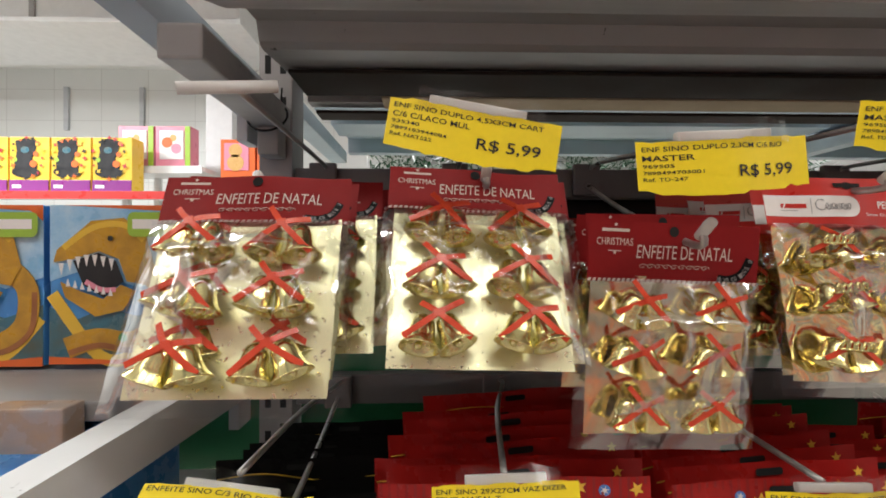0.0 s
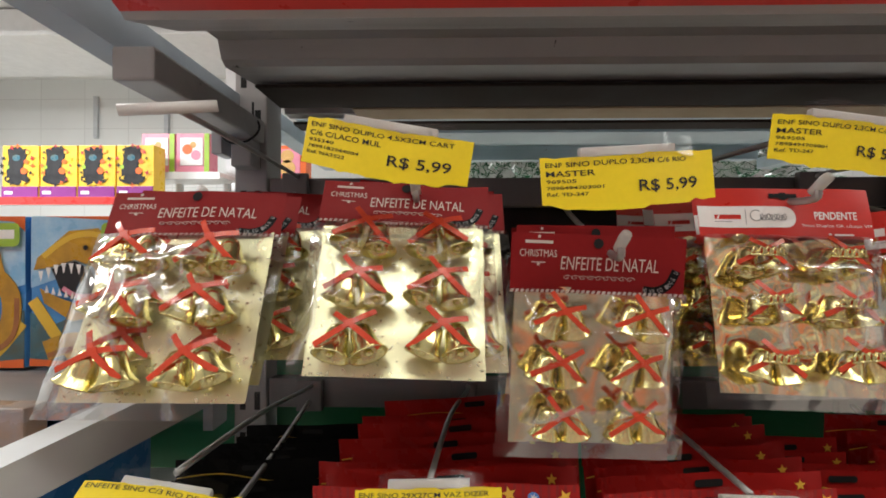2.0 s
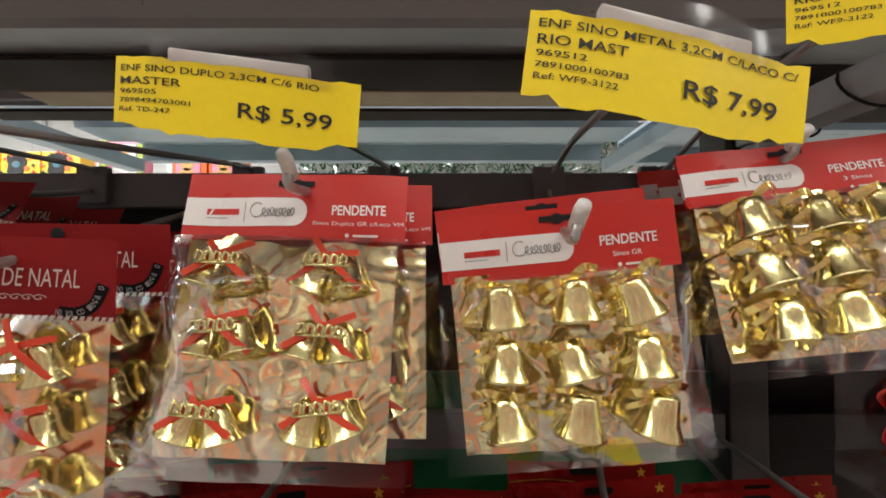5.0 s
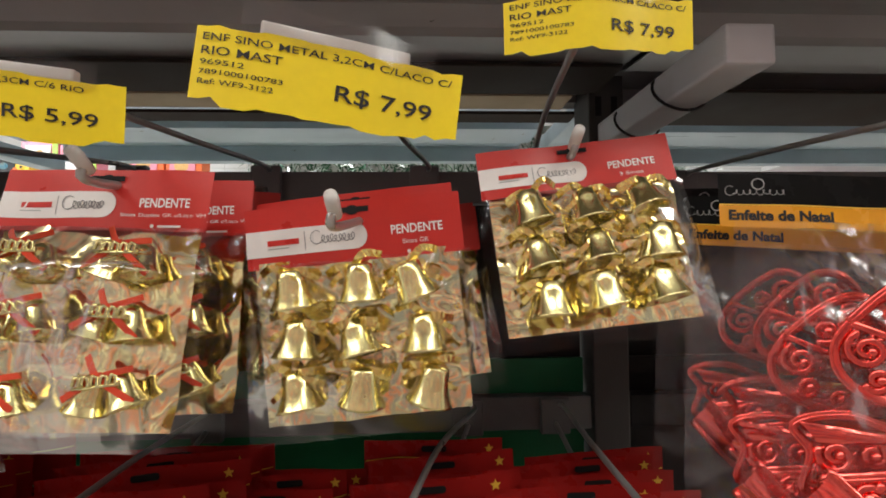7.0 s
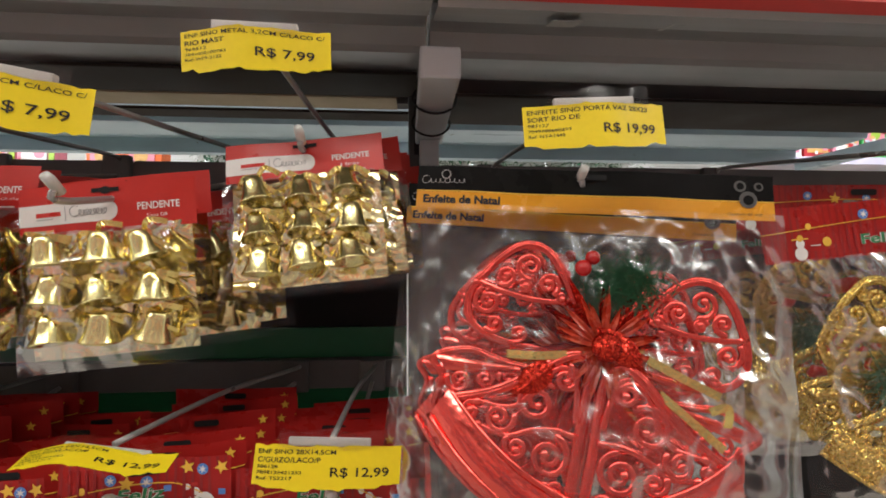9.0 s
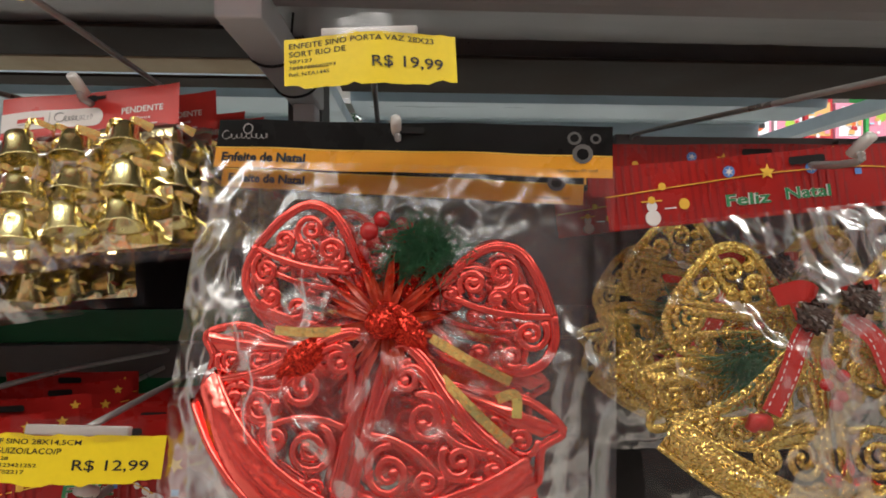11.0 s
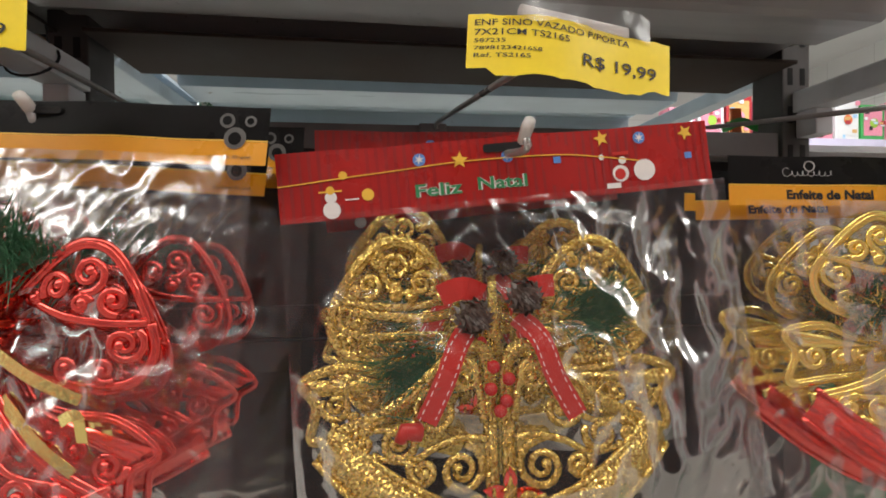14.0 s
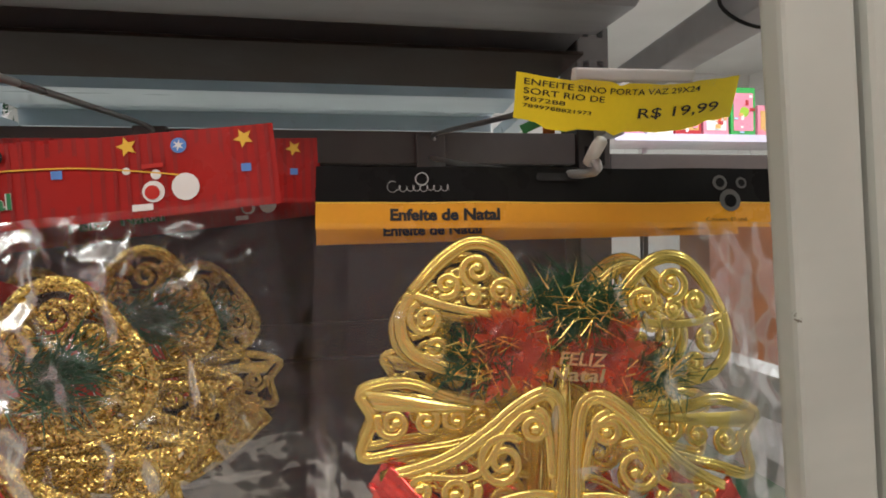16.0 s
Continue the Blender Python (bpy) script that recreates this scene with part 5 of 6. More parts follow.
def ornament_bag(m, w, header_h, total, style, seed, knot, scale, label):
    ob = thing("door_ornament_bag", m, label, "christmas ornament", "bagged door ornaments")
    bend = header_bend(seed, 0.0012)
    if style == "glitter":
        header_feliz(ob, w, header_h, bend)
    elif style == "red":
        header_amber(ob, w, header_h, bend, -0.13, 0.055)
    else:
        header_amber(ob, w, header_h, bend)
    part("hang_slot", rounded(-0.013, 0.013, -0.23 * header_h, -0.10 * header_h, 0.002, 0.0036).warped(bend), HOLE, ob, "punched hang slot")
    main = {"red": RED_PLATED, "glitter": GOLD_GLITTER, "gold": GOLD_TO_RED}[style]
    rim, line = {"red": (0.0036, 0.0021), "gold": (0.0045, 0.0023), "glitter": (0.0042, 0.0022)}[style]
    dense = style == "glitter"
    turn = {"red": -10, "gold": -4.5, "glitter": -5.5}[style]
    bells = part("ornament", Shape().tube([(0, 0.02, 0.004), (0, -0.02, 0.010), (0, -0.11, 0.014)], [0.003, 0.005, 0.0035], 8), main, ob, "openwork twin bell door ornament", smooth=True)
    bells.matrix_local = pose(knot[0], knot[1], 0.018 if style == "red" else 0.006, 0, 0, turn) @ Matrix.Diagonal((scale, scale, scale * 0.80, 1))
    for side in (-1, 1):
        loop_at = {"glitter": (0, -0.030, 0, 0, 0, side * -4), "gold": (0, 0.004, 0), "red": (0, -0.008, 0, 0, 0, side * -4)}[style]
        tail_at = {"glitter": (0, -0.034, 0, 0, 0, side * -8), "gold": (0, -0.010, 0, 0, 0, side * -4), "red": (0, -0.012, 0, 0, 0, side * -14)}[style]
        bell_at = {"glitter": (0, -0.014, 0), "gold": (0, 0.004, 0), "red": (0, 0.0, 0)}[style]
        part("bow_loop", bow_loop(side, rim, line, dense), main, bells, smooth=True).matrix_local = pose(*loop_at)
        part("ribbon_tail", ribbon_tail(side, rim, line, dense), main, bells, smooth=True).matrix_local = pose(*tail_at)
        part("pierced_bell", pierced_bell(side, rim, line), main, bells, smooth=True).matrix_local = pose(*bell_at)
        part("bell_rim", bell_rim(side), RED_PLATED if style == "gold" else main, bells, "broad red bell rim" if style == "gold" else "broad flat bell rim", smooth=True).matrix_local = pose(*bell_at)
    if style == "glitter":
        for side in (-1, 1):
            part("pine_cone", pine_cone(side * 0.0165 - 0.001, 0.001 + side * 0.006, 0.036, 0.0130), CONE, bells, "brown pine cone")
            curl = [(side * 0.012, -0.006, 0.030), (side * 0.026, -0.020, 0.036), (side * 0.036, -0.045, 0.036), (side * (0.048 if side < 0 else 0.050), -0.070, 0.034)]
            part("ribbon", strip(curl, 0.0068), CRIMSON_RIBBON, bells, "red ribbon with white stitches")
            for edge in (-1, 1):
                dots = rows_of([(p[0] + edge * 0.0050, p[1], p[2] + 0.0012) for p in curl])
                st = Shape()
                for k in range(0, len(dots) - 1):
                    st.tube([dots[k], dots[k] + (dots[k + 1] - dots[k]) * 0.55], 0.00035, 4)
                part("stitching", st, WHITE_INK, bells, "white dashed stitching")
            part("ribbon_loop", strip([(side * 0.010, 0.008, 0.030), (side * 0.024, 0.013, 0.037), (side * 0.038, 0.011 + 0.003 * side, 0.028)], 0.0072), CRIMSON_RIBBON, bells, "red ribbon loop")
            part("pine_sprig", needles(side * (0.052 if side < 0 else 0.066), -0.040 if side < 0 else -0.004, 0.022, 0.034, 260, seed + side, aim=200 if side < 0 else 10), PINE, bells, "dark green tinsel sprig", kind="stuff")
        part("ribbon_curl", Shape().tube([(-0.052, -0.076, 0.034), (-0.062, -0.074, 0.038), (-0.064, -0.080, 0.036)], [0.006, 0.0055, 0.004], 8), CRIMSON_RIBBON, bells, "curled ribbon end", smooth=True)
        for k, (bu, bv) in enumerate(((-0.004, -0.038), (0.006, -0.046), (-0.006, -0.052), (0.004, -0.060), (0.000, -0.066))):
            part("berry", ball(bu, bv, 0.030, 0.0044), BERRY, bells, "glossy red berry", smooth=True)
        part("clapper", petals(0.006, -0.118, 0.026, 0.022, 4, seed, 0.5), RED_PLATED, bells, "crumpled red foil clapper")
    if style == "red":
        part("flower", petals(0.0, 0.0, 0.020, 0.042, 34, seed, 0.40, 0.06), RED_CLOTH, bells, "sheer dark red flower")
        part("flower_back", petals(0.0, 0.002, 0.014, 0.056, 24, seed + 4, 0.15, 0.06), RED_GLITTER, bells, "glittering red leaves")
        part("flower_ball", ball(0, 0, 0.036, 0.0115), RED_GLITTER, bells, "red beaded flower centre", smooth=True)
        part("pine_sprig", needles(0.012, 0.052, 0.020, 0.032, 300, seed), PINE, bells, "green tinsel sprig", kind="stuff")
        part("berry", ball(-0.026, 0.056, 0.024, 0.0066), BERRY, bells, "red berry", smooth=True)
        part("berry", ball(-0.020, 0.066, 0.022, 0.0058), BERRY, bells, "red berry", smooth=True)
        for pts in (((0.032, -0.002, 0.030), (0.060, -0.010, 0.034), (0.086, -0.016, 0.030)), ((0.044, -0.024, 0.030), (0.072, -0.040, 0.034), (0.094, -0.052, 0.030)), ((-0.026, -0.012, 0.030), (-0.048, -0.018, 0.032), (-0.070, -0.022, 0.028)), ((0.080, -0.028, 0.032), (0.090, -0.022, 0.036), (0.094, -0.036, 0.030))):
            part("gold_ribbon", strip(pts, 0.0030), GOLD_RIBBON, bells, "gold ribbon end")
        for lu, lv, turn in ((-0.052, -0.034, 230), (0.052, -0.020, -30)):
            leaf = Shape().grid(lambda a, b: ((b - 0.5) * 0.020 * math.sin(math.pi * min(1, a * 1.02)) ** 0.7, -0.046 * a, 0.004 + 0.006 * math.sin(a * 3) - abs(b - 0.5) * 0.008), 10, 6).moved(pose(lu * 0.6, lv * 0.5, 0.026, 0, 0, turn + 90 + 180 if lu > 0 else turn - 270))
            part("glitter_leaf", leaf, RED_GLITTER, bells, "orange-red glitter leaf")
    if style == "gold":
        for side in (-1, 1):
            part("flower", petals(side * 0.030 - 0.006, 0.016, 0.018, 0.033, 22, seed + side, 0.55, 0.14), GAUZE, bells, "sheer red flower")
            part("pine_sprig", needles(side * 0.058, 0.010, 0.020, 0.028, 150, seed + 3 * side), PINE, bells, "green and gold tinsel sprig", kind="stuff")
            part("tinsel", needles(side * 0.056, 0.010, 0.024, 0.026, 34, seed + 5 * side), GOLD_RIBBON, bells, "gold tinsel needles", kind="stuff")
        part("pine_sprig", needles(0.004, 0.045, 0.018, 0.036, 460, seed), PINE, bells, "green and gold tinsel sprig", kind="stuff")
        part("tinsel", needles(0.004, 0.045, 0.024, 0.034, 50, seed + 9), GOLD_RIBBON, bells, "gold tinsel needles", kind="stuff")
        part("plaque", merged(words("FELIZ", -0.014, 0.013, 0.027, 0.0075, 0.046, 0.02, 0.2), words("Natal", -0.020, 0.004, 0.032, 0.008, 0.046, 0.02, 0.2)), BELL, bells, "gold Feliz Natal plaque")

    calm = 0.85 if style == "gold" else 1.0

    def crease(u, v, scale, far):
        return 1 - 2 * abs(noise.noise(Vector((u * scale, v * scale * 0.8, far))))

    def bag(a, b):
        u, v = (a - 0.5) * w * (0.985 + 0.04 * b), -header_h * 0.96 + (-total + header_h * 0.96) * b
        edge = max(0.0, 1 - (2 * abs(a - 0.5)) ** 2.2) * min(1, 1.7 * b + 0.03) ** 1.25 * min(1, 4 * (1 - b) + 0.3)
        p = noise.noise(Vector((u * 22, v * 20, seed * 3.1)))
        turn = math.atan2(u - knot[0], -v + 0.01)
        fan = abs(math.sin(turn * 10 + seed + 3 * p)) * max(0, 1 - b * 1.8) * (0.4 + max(0, p)) if style == "glitter" else 0.0
        folds = calm * (0.0042 * crease(u, v, 24, seed) + 0.0030 * crease(u, v, 56, seed + 7) + 0.0005 * crease(u, v, 120, seed + 9))
        return (u, v, 0.013 + (0.036 if style == "red" else 0.029) * edge * (0.9 + 0.10 * p) + folds * (0.5 + 0.5 * min(1, 6 * edge)) + 0.0032 * calm * fan)

    part("bag_front", Shape().grid(bag, 104, 116), FILM_MILKY if style == "red" else FILM_CRISP, ob, "crinkled clear plastic bag", smooth=True)
    return ob


BAGS = [
    ((0.694, 0.354, 1.503), (0.970, 0.308, 1.489), (0.830, 0.290, 1.190), 0.036, 0.335, "red", 11, (0.003, -0.138), 0.91, "clear bag with a red openwork bell ornament and amber header"),
    ((0.968, 0.325, 1.464), (1.260, 0.319, 1.491), (1.106, 0.306, 1.236), 0.045, 0.252, "glitter", 12, (-0.020, -0.110), 0.92, "clear bag with a gold glitter twin bell ornament and red header"),
    ((1.282, 0.323, 1.468), (1.562, 0.301, 1.463), (1.420, 0.285, 1.190), 0.036, 0.330, "gold", 13, (-0.003, -0.121), 0.86, "clear bag with a gold-red twin bell ornament and black header"),
]
# offsets of the bags behind each front one: right, back, up, turn
BEHIND = {
    "red": ((-0.008, 0.030, -0.012, -1.0), (0.008, 0.070, 0.004, 1.0), (0.016, 0.115, 0.002, -1.0)),
    "glitter": ((0.016, 0.068, 0.020, -5.0), (0.010, 0.150, 0.002, 1.0)),
    "gold": ((-0.004, 0.030, -0.006, 1.2), (0.016, 0.070, -0.001, -1.0)),
}
for tl, tr, low, hh, total, style, seed, knot, scale, label in BAGS:
    m = hung(tl, tr, low)
    first = ornament_bag(m, (Vector(tr) - Vector(tl)).length, hh, total, style, seed, knot, scale, label)
    for right, back, up, turn in BEHIND[style]:
        copy_thing(first, Matrix.Translation((right, back, up)) @ m @ pose(0, 0, 0, 3, 0, turn))


# ---- the lower row of packs ----
def low_pack(m, w, h, total, style, seed, bare=False):
    ob = thing("ornament_pack", m, "red Feliz Natal ornament pack on a lower hook" if style == "feliz" else "black-headed ornament pack on a lower hook", "christmas ornament", "lower ornament packs")
    bend = header_bend(seed, 0.0018)
    if bare:
        part("header_card", Shape().grid(lambda a, b: ((a - 0.5) * w, -h * (1 - b), 0.0022), 30, 4).warped(bend), STRIPE_RED if style == "feliz" else COAL, ob, smooth=True)
        part("wave_print", Shape().tube([(-0.49 * w + 0.98 * w * k / 20, -0.36 * h + 0.08 * h * math.sin(k * 0.3), 0.0028) for k in range(21)], 0.0005, 4).warped(bend), GOLD_INK, ob, "thin gold line")
        if style == "feliz":
            part("star_print", star(0.40 * w, -0.18 * h, 0.0045, 0.0028).warped(bend), GOLD_INK, ob, "gold printed star")
    elif style == "feliz":
        header_feliz(ob, w, h, bend, stacked=True)
    else:
        header_amber(ob, w, h, bend)
    part("hang_slot", rounded(-0.011, 0.011, -0.20 * h, -0.09 * h, 0.002, 0.0036).warped(bend), HOLE, ob, "punched hang slot")
    filler = Shape().grid(lambda a, b: ((a - 0.5) * w * 0.9, -h - (total - h) * b, 0.010 * math.sin(a * math.pi) * (0.6 + 0.4 * math.sin(b * 17 + a * 9))), 16, 16)
    part("contents", filler, RED_PLATED if style == "feliz" else COAL, ob, "red plastic ornament inside" if style == "feliz" else "dark ornament inside", smooth=True)
    part("bag_front", Shape().grid(bag_surface(w, -h * 0.95, -total, 0.016, seed), 24, 24), FILM, ob, "clear plastic bag", smooth=True)
    return ob


LOW = [
    ((-0.187, 0.325, 1.258), (-0.045, 0.335, 1.262), 0.046, "amber", 31, 9),
    ((-0.037, 0.330, 1.284), (0.157, 0.330, 1.288), 0.052, "feliz", 32, 9),
    ((0.178, 0.340, 1.276), (0.345, 0.335, 1.284), 0.052, "feliz", 33, 8),
    ((0.330, 0.330, 1.262), (0.424, 0.325, 1.268), 0.050, "feliz", 34, 8),
    ((0.430, 0.330, 1.274), (0.552, 0.330, 1.278), 0.050, "feliz", 35, 8),
    ((0.556, 0.330, 1.268), (0.682, 0.330, 1.270), 0.050, "feliz", 36, 8),
]
for tl, tr, h, style, seed, count in LOW:
    tl, tr = Vector(tl), Vector(tr)
    mid = (tl + tr) / 2
    m = hung(tl, tr, mid + Vector((0, -0.012, -0.25)))
    first = low_pack(m, (tr - tl).length, h, 0.26, style, seed)
    rng = random.Random(seed)
    plain_one = low_pack(Matrix.Translation((0.004, 0.020, 0.003)) @ m, (tr - tl).length, h, 0.26, style, seed + 40, bare=True)
    for k in range(1, count - 1):
        copy_thing(plain_one, Matrix.Translation((rng.uniform(-0.012, 0.012) + 0.003 * k, 0.020 * (k + 1), rng.uniform(-0.006, 0.006) + 0.0015 * k)) @ m @ pose(0, 0, 0, 2, 0, rng.uniform(-2.5, 2.5)))


# ---- the neighbouring bays and the far aisle ----
def surface_box(name, m, w, d, h, material, label, category, group):
    ob = thing(name, m, label, category, group)
    part("carton", Shape().box(0, w, 0, d, 0, h, 0.002), material, ob)
    return ob


C_YELLOW = surface("yellow_printed_carton", (0.78, 0.50, 0.05), rough=0.35, amount=0.2)
C_PURPLE = surface("purple_printed_carton", (0.22, 0.03, 0.20), rough=0.35, amount=0.2)
C_PINK = surface("pink_printed_carton", (0.80, 0.28, 0.38), rough=0.35, amount=0.3)
C_ORANGE = surface("orange_printed_carton", (0.78, 0.15, 0.03), rough=0.35, amount=0.3)
C_BLUE = surface("blue_printed_carton", (0.05, 0.22, 0.58), (0.12, 0.42, 0.75), rough=0.3, blotch=14, amount=0.9)
C_OCHRE = surface("ochre_printed_carton", (0.62, 0.34, 0.03), (0.22, 0.11, 0.02), rough=0.3, blotch=35, amount=0.8)
C_TEAL = surface("teal_printed_carton", (0.05, 0.16, 0.22), (0.10, 0.10, 0.05), rough=0.3, blotch=30, amount=0.9)
C_RED_PRINT = surface("red_printed_carton", (0.45, 0.03, 0.04), rough=0.35, amount=0.3)
C_SKY = surface("pale_sky_print", (0.22, 0.50, 0.78), (0.62, 0.76, 0.82), rough=0.3, blotch=22, amount=0.9)
C_DARK = surface("black_plush", (0.02, 0.02, 0.022), rough=0.8)
C_LIME = surface("lime_printed_carton", (0.35, 0.55, 0.06), rough=0.35)
C_GREEN = surface("green_printed_carton", (0.06, 0.40, 0.10), rough=0.35)
C_LILAC = surface("lilac_shelf_board", (0.60, 0.56, 0.72), rough=0.4, amount=0.2)
C_WHITE = surface("white_carton", (0.78, 0.78, 0.78), rough=0.4, amount=0.2)
C_WOOD = surface("wood_print_carton", (0.40, 0.15, 0.05), (0.22, 0.08, 0.03), rough=0.4, blotch=30, amount=0.9)
C_SKIN = surface("tan_plastic", (0.70, 0.42, 0.16), (0.55, 0.28, 0.06), rough=0.3, blotch=25)


def toy_carton(x, y, z):
    """Yellow window box with a dark plush toy, on a purple foot."""
    w, d, h = 0.238, 0.14, 0.34
    ob = thing("toy_carton", pose(x, y, z), "yellow and purple window carton with a dark plush toy", "toy box", "yellow toy cartons")
    part("carton", Shape().box(0, w, 0.02, d, 0, h, 0.003), C_YELLOW, ob)
    part("foot_band", Shape().box(0.001, w - 0.001, 0.012, 0.0195, 0.0, 0.075, 0.002), C_PURPLE, ob, "purple lower band")
    rim = [(0.036, 0.10), (0.030, 0.18), (0.045, 0.25), (0.036, 0.315), (0.10, 0.335), (0.165, 0.315), (0.155, 0.25), (0.135, 0.21), (0.165, 0.16), (0.150, 0.10), (0.10, 0.085)]
    part("window", Shape().slab(rim, 0, 0.004).moved(pose(0, 0.0195, 0, 90)), C_DARK, ob, "dark plush toy behind the window")
    for bu, bv, r, mt in ((0.145, 0.175, 0.022, C_ORANGE), (0.160, 0.235, 0.016, C_ORANGE), (0.035, 0.125, 0.020, C_DARK), (0.160, 0.120, 0.022, C_DARK), (0.035, 0.200, 0.014, C_LIME), (0.170, 0.300, 0.014, C_ORANGE)):
        part("printed_spot", disc(bu, bv, r, 0).moved(pose(0, 0.0145, 0, 90)), mt, ob)
    flames = random.Random(int(abs(x) * 1000))
    for k in range(16):
        a = math.tau * k / 16
        bu, bv = 0.105 + 0.100 * math.cos(a) * flames.uniform(0.85, 1.1), 0.21 + 0.125 * math.sin(a) * flames.uniform(0.9, 1.05)
        part("printed_flame", star(bu, bv, flames.uniform(0.012, 0.022), 0, 4, 0.4, a).moved(pose(0, 0.0138 - 0.0003 * k, 0, 90)), flames.choice((C_ORANGE, C_YELLOW, C_RED_PRINT, C_DARK)), ob)
    part("toy_face", disc(0.095, 0.26, 0.026, 0, 14, 0.8).moved(pose(0, 0.0142, 0, 90)), C_TEAL, ob, "dark toy face")
    part("printed_tag", bar(0.02, 0.075, 0.025, 0.045).moved(pose(0, 0.0105, 0, 90)), C_WHITE, ob)
    return ob


for k in range(4):
    toy_carton(-2.834 + 0.25 * k, 2.9, 1.80)


def doll_carton(x, y, z, turn=0):
    w, d, h = 0.23, 0.13, 0.27
    ob = thing("doll_carton", pose(x, y, z, 0, 0, turn), "pink and lime window carton with a small toy", "toy box", "pink toy cartons")
    part("carton", Shape().box(0, w, 0.02, d, 0, h, 0.003), C_PINK, ob)
    part("side_band", Shape().box(w - 0.035, w - 0.001, 0.014, 0.0195, 0.001, h - 0.001, 0.001), C_LIME, ob, "lime side band")
    part("inner_tray", Shape().box(0.03, w - 0.045, 0.013, 0.0195, 0.05, h - 0.03, 0.001), C_WHITE, ob, "white inner tray")
    for bu, bv, r, mt in ((0.08, 0.16, 0.035, C_ORANGE), (0.14, 0.12, 0.034, C_PINK), (0.12, 0.19, 0.022, C_SKIN)):
        part("printed_spot", disc(bu, bv, r, 0).moved(pose(0, 0.011, 0, 90)), mt, ob)
    return ob


doll_carton(-2.06, 3.1, 1.995)
doll_carton(-1.82, 3.1, 1.995)
for k in range(2):
    ob = surface_box("toy_carton", pose(-1.385 + 0.24 * k, 3.1, 1.92), 0.225, 0.12, 0.255, C_ORANGE, "orange window carton with tan toys", "toy box", "orange toy cartons")
    part("inner_tray", Shape().box(0.025, 0.185, -0.006, -0.0005, 0.05, 0.23, 0.001), C_PINK, ob)
    for bu, bv, r in ((0.10, 0.18, 0.045), (0.10, 0.10, 0.055)):
        part("toy_body", disc(bu, bv, r, 0).moved(pose(0, -0.008, 0, 90)), C_SKIN, ob, "tan toy")


def wall_shelf(x0, x1, y0, y1, z, edge, label):
    ob = thing("wall_shelf", Matrix(), label, "shelf", "wall shelves")
    part("board", Shape().box(x0, x1, y0, y1, z - 0.03, z, 0.002), C_WHITE, ob)
    part("edge_strip", Shape().box(x0, x1, y0 - 0.008, y0 - 0.0005, z - 0.045, z + 0.004, 0.001), edge, ob)
    for k in range(2):
        x = x0 + (x1 - x0) * (0.2 + 0.6 * k)
        part("support", Shape().box(x - 0.02, x + 0.02, y1 - 0.04, y1, 0.0, z - 0.0305, 0.002), C_WHITE, ob)
    return ob


wall_shelf(-3.6, -1.55, 2.86, 3.07, 1.797, RED_STRIP, "white shelf with a red price strip carrying yellow cartons")
wall_shelf(-2.10, -1.50, 3.09, 3.45, 1.992, C_WHITE, "white shelf carrying pink cartons")
wall_shelf(-1.42, -0.6, 3.09, 3.45, 1.917, C_WHITE, "white shelf carrying orange cartons")
tagged(new("pillar", Shape().box(-1.72, -1.52, 3.6, 3.8, 0, H, 0.004).mesh("pillar", C_WHITE)), "white painted pillar before the tiled wall", "pillar")
duct = thing("air_duct", Matrix(), "white boxed air duct under the ceiling", "duct")
part("casing", Shape().box(-4.9, -1.3, 3.2, 3.9, 3.0, 3.18, 0.02), C_WHITE, duct)
part("lower_flange", Shape().box(-4.9, -1.28, 3.16, 3.92, 2.97, 2.9995, 0.004), C_WHITE, duct)
for k in range(4):
    part("joint_band", Shape().box(-4.3 + 0.8 * k, -4.26 + 0.8 * k, 3.188, 3.1995, 3.005, 3.175, 0.003), STEEL, duct)
for x in (-3.52, -2.80):
    tagged(new("wall_rail", Shape().box(x - 0.02, x + 0.02, Y1 - 0.03, Y1 - 0.001, 2.60, 3.02, 0.002).mesh("wall_rail", PALE_STEEL)), "slotted pale grey shelf rail on the tiled wall", "rail", "wall rails")


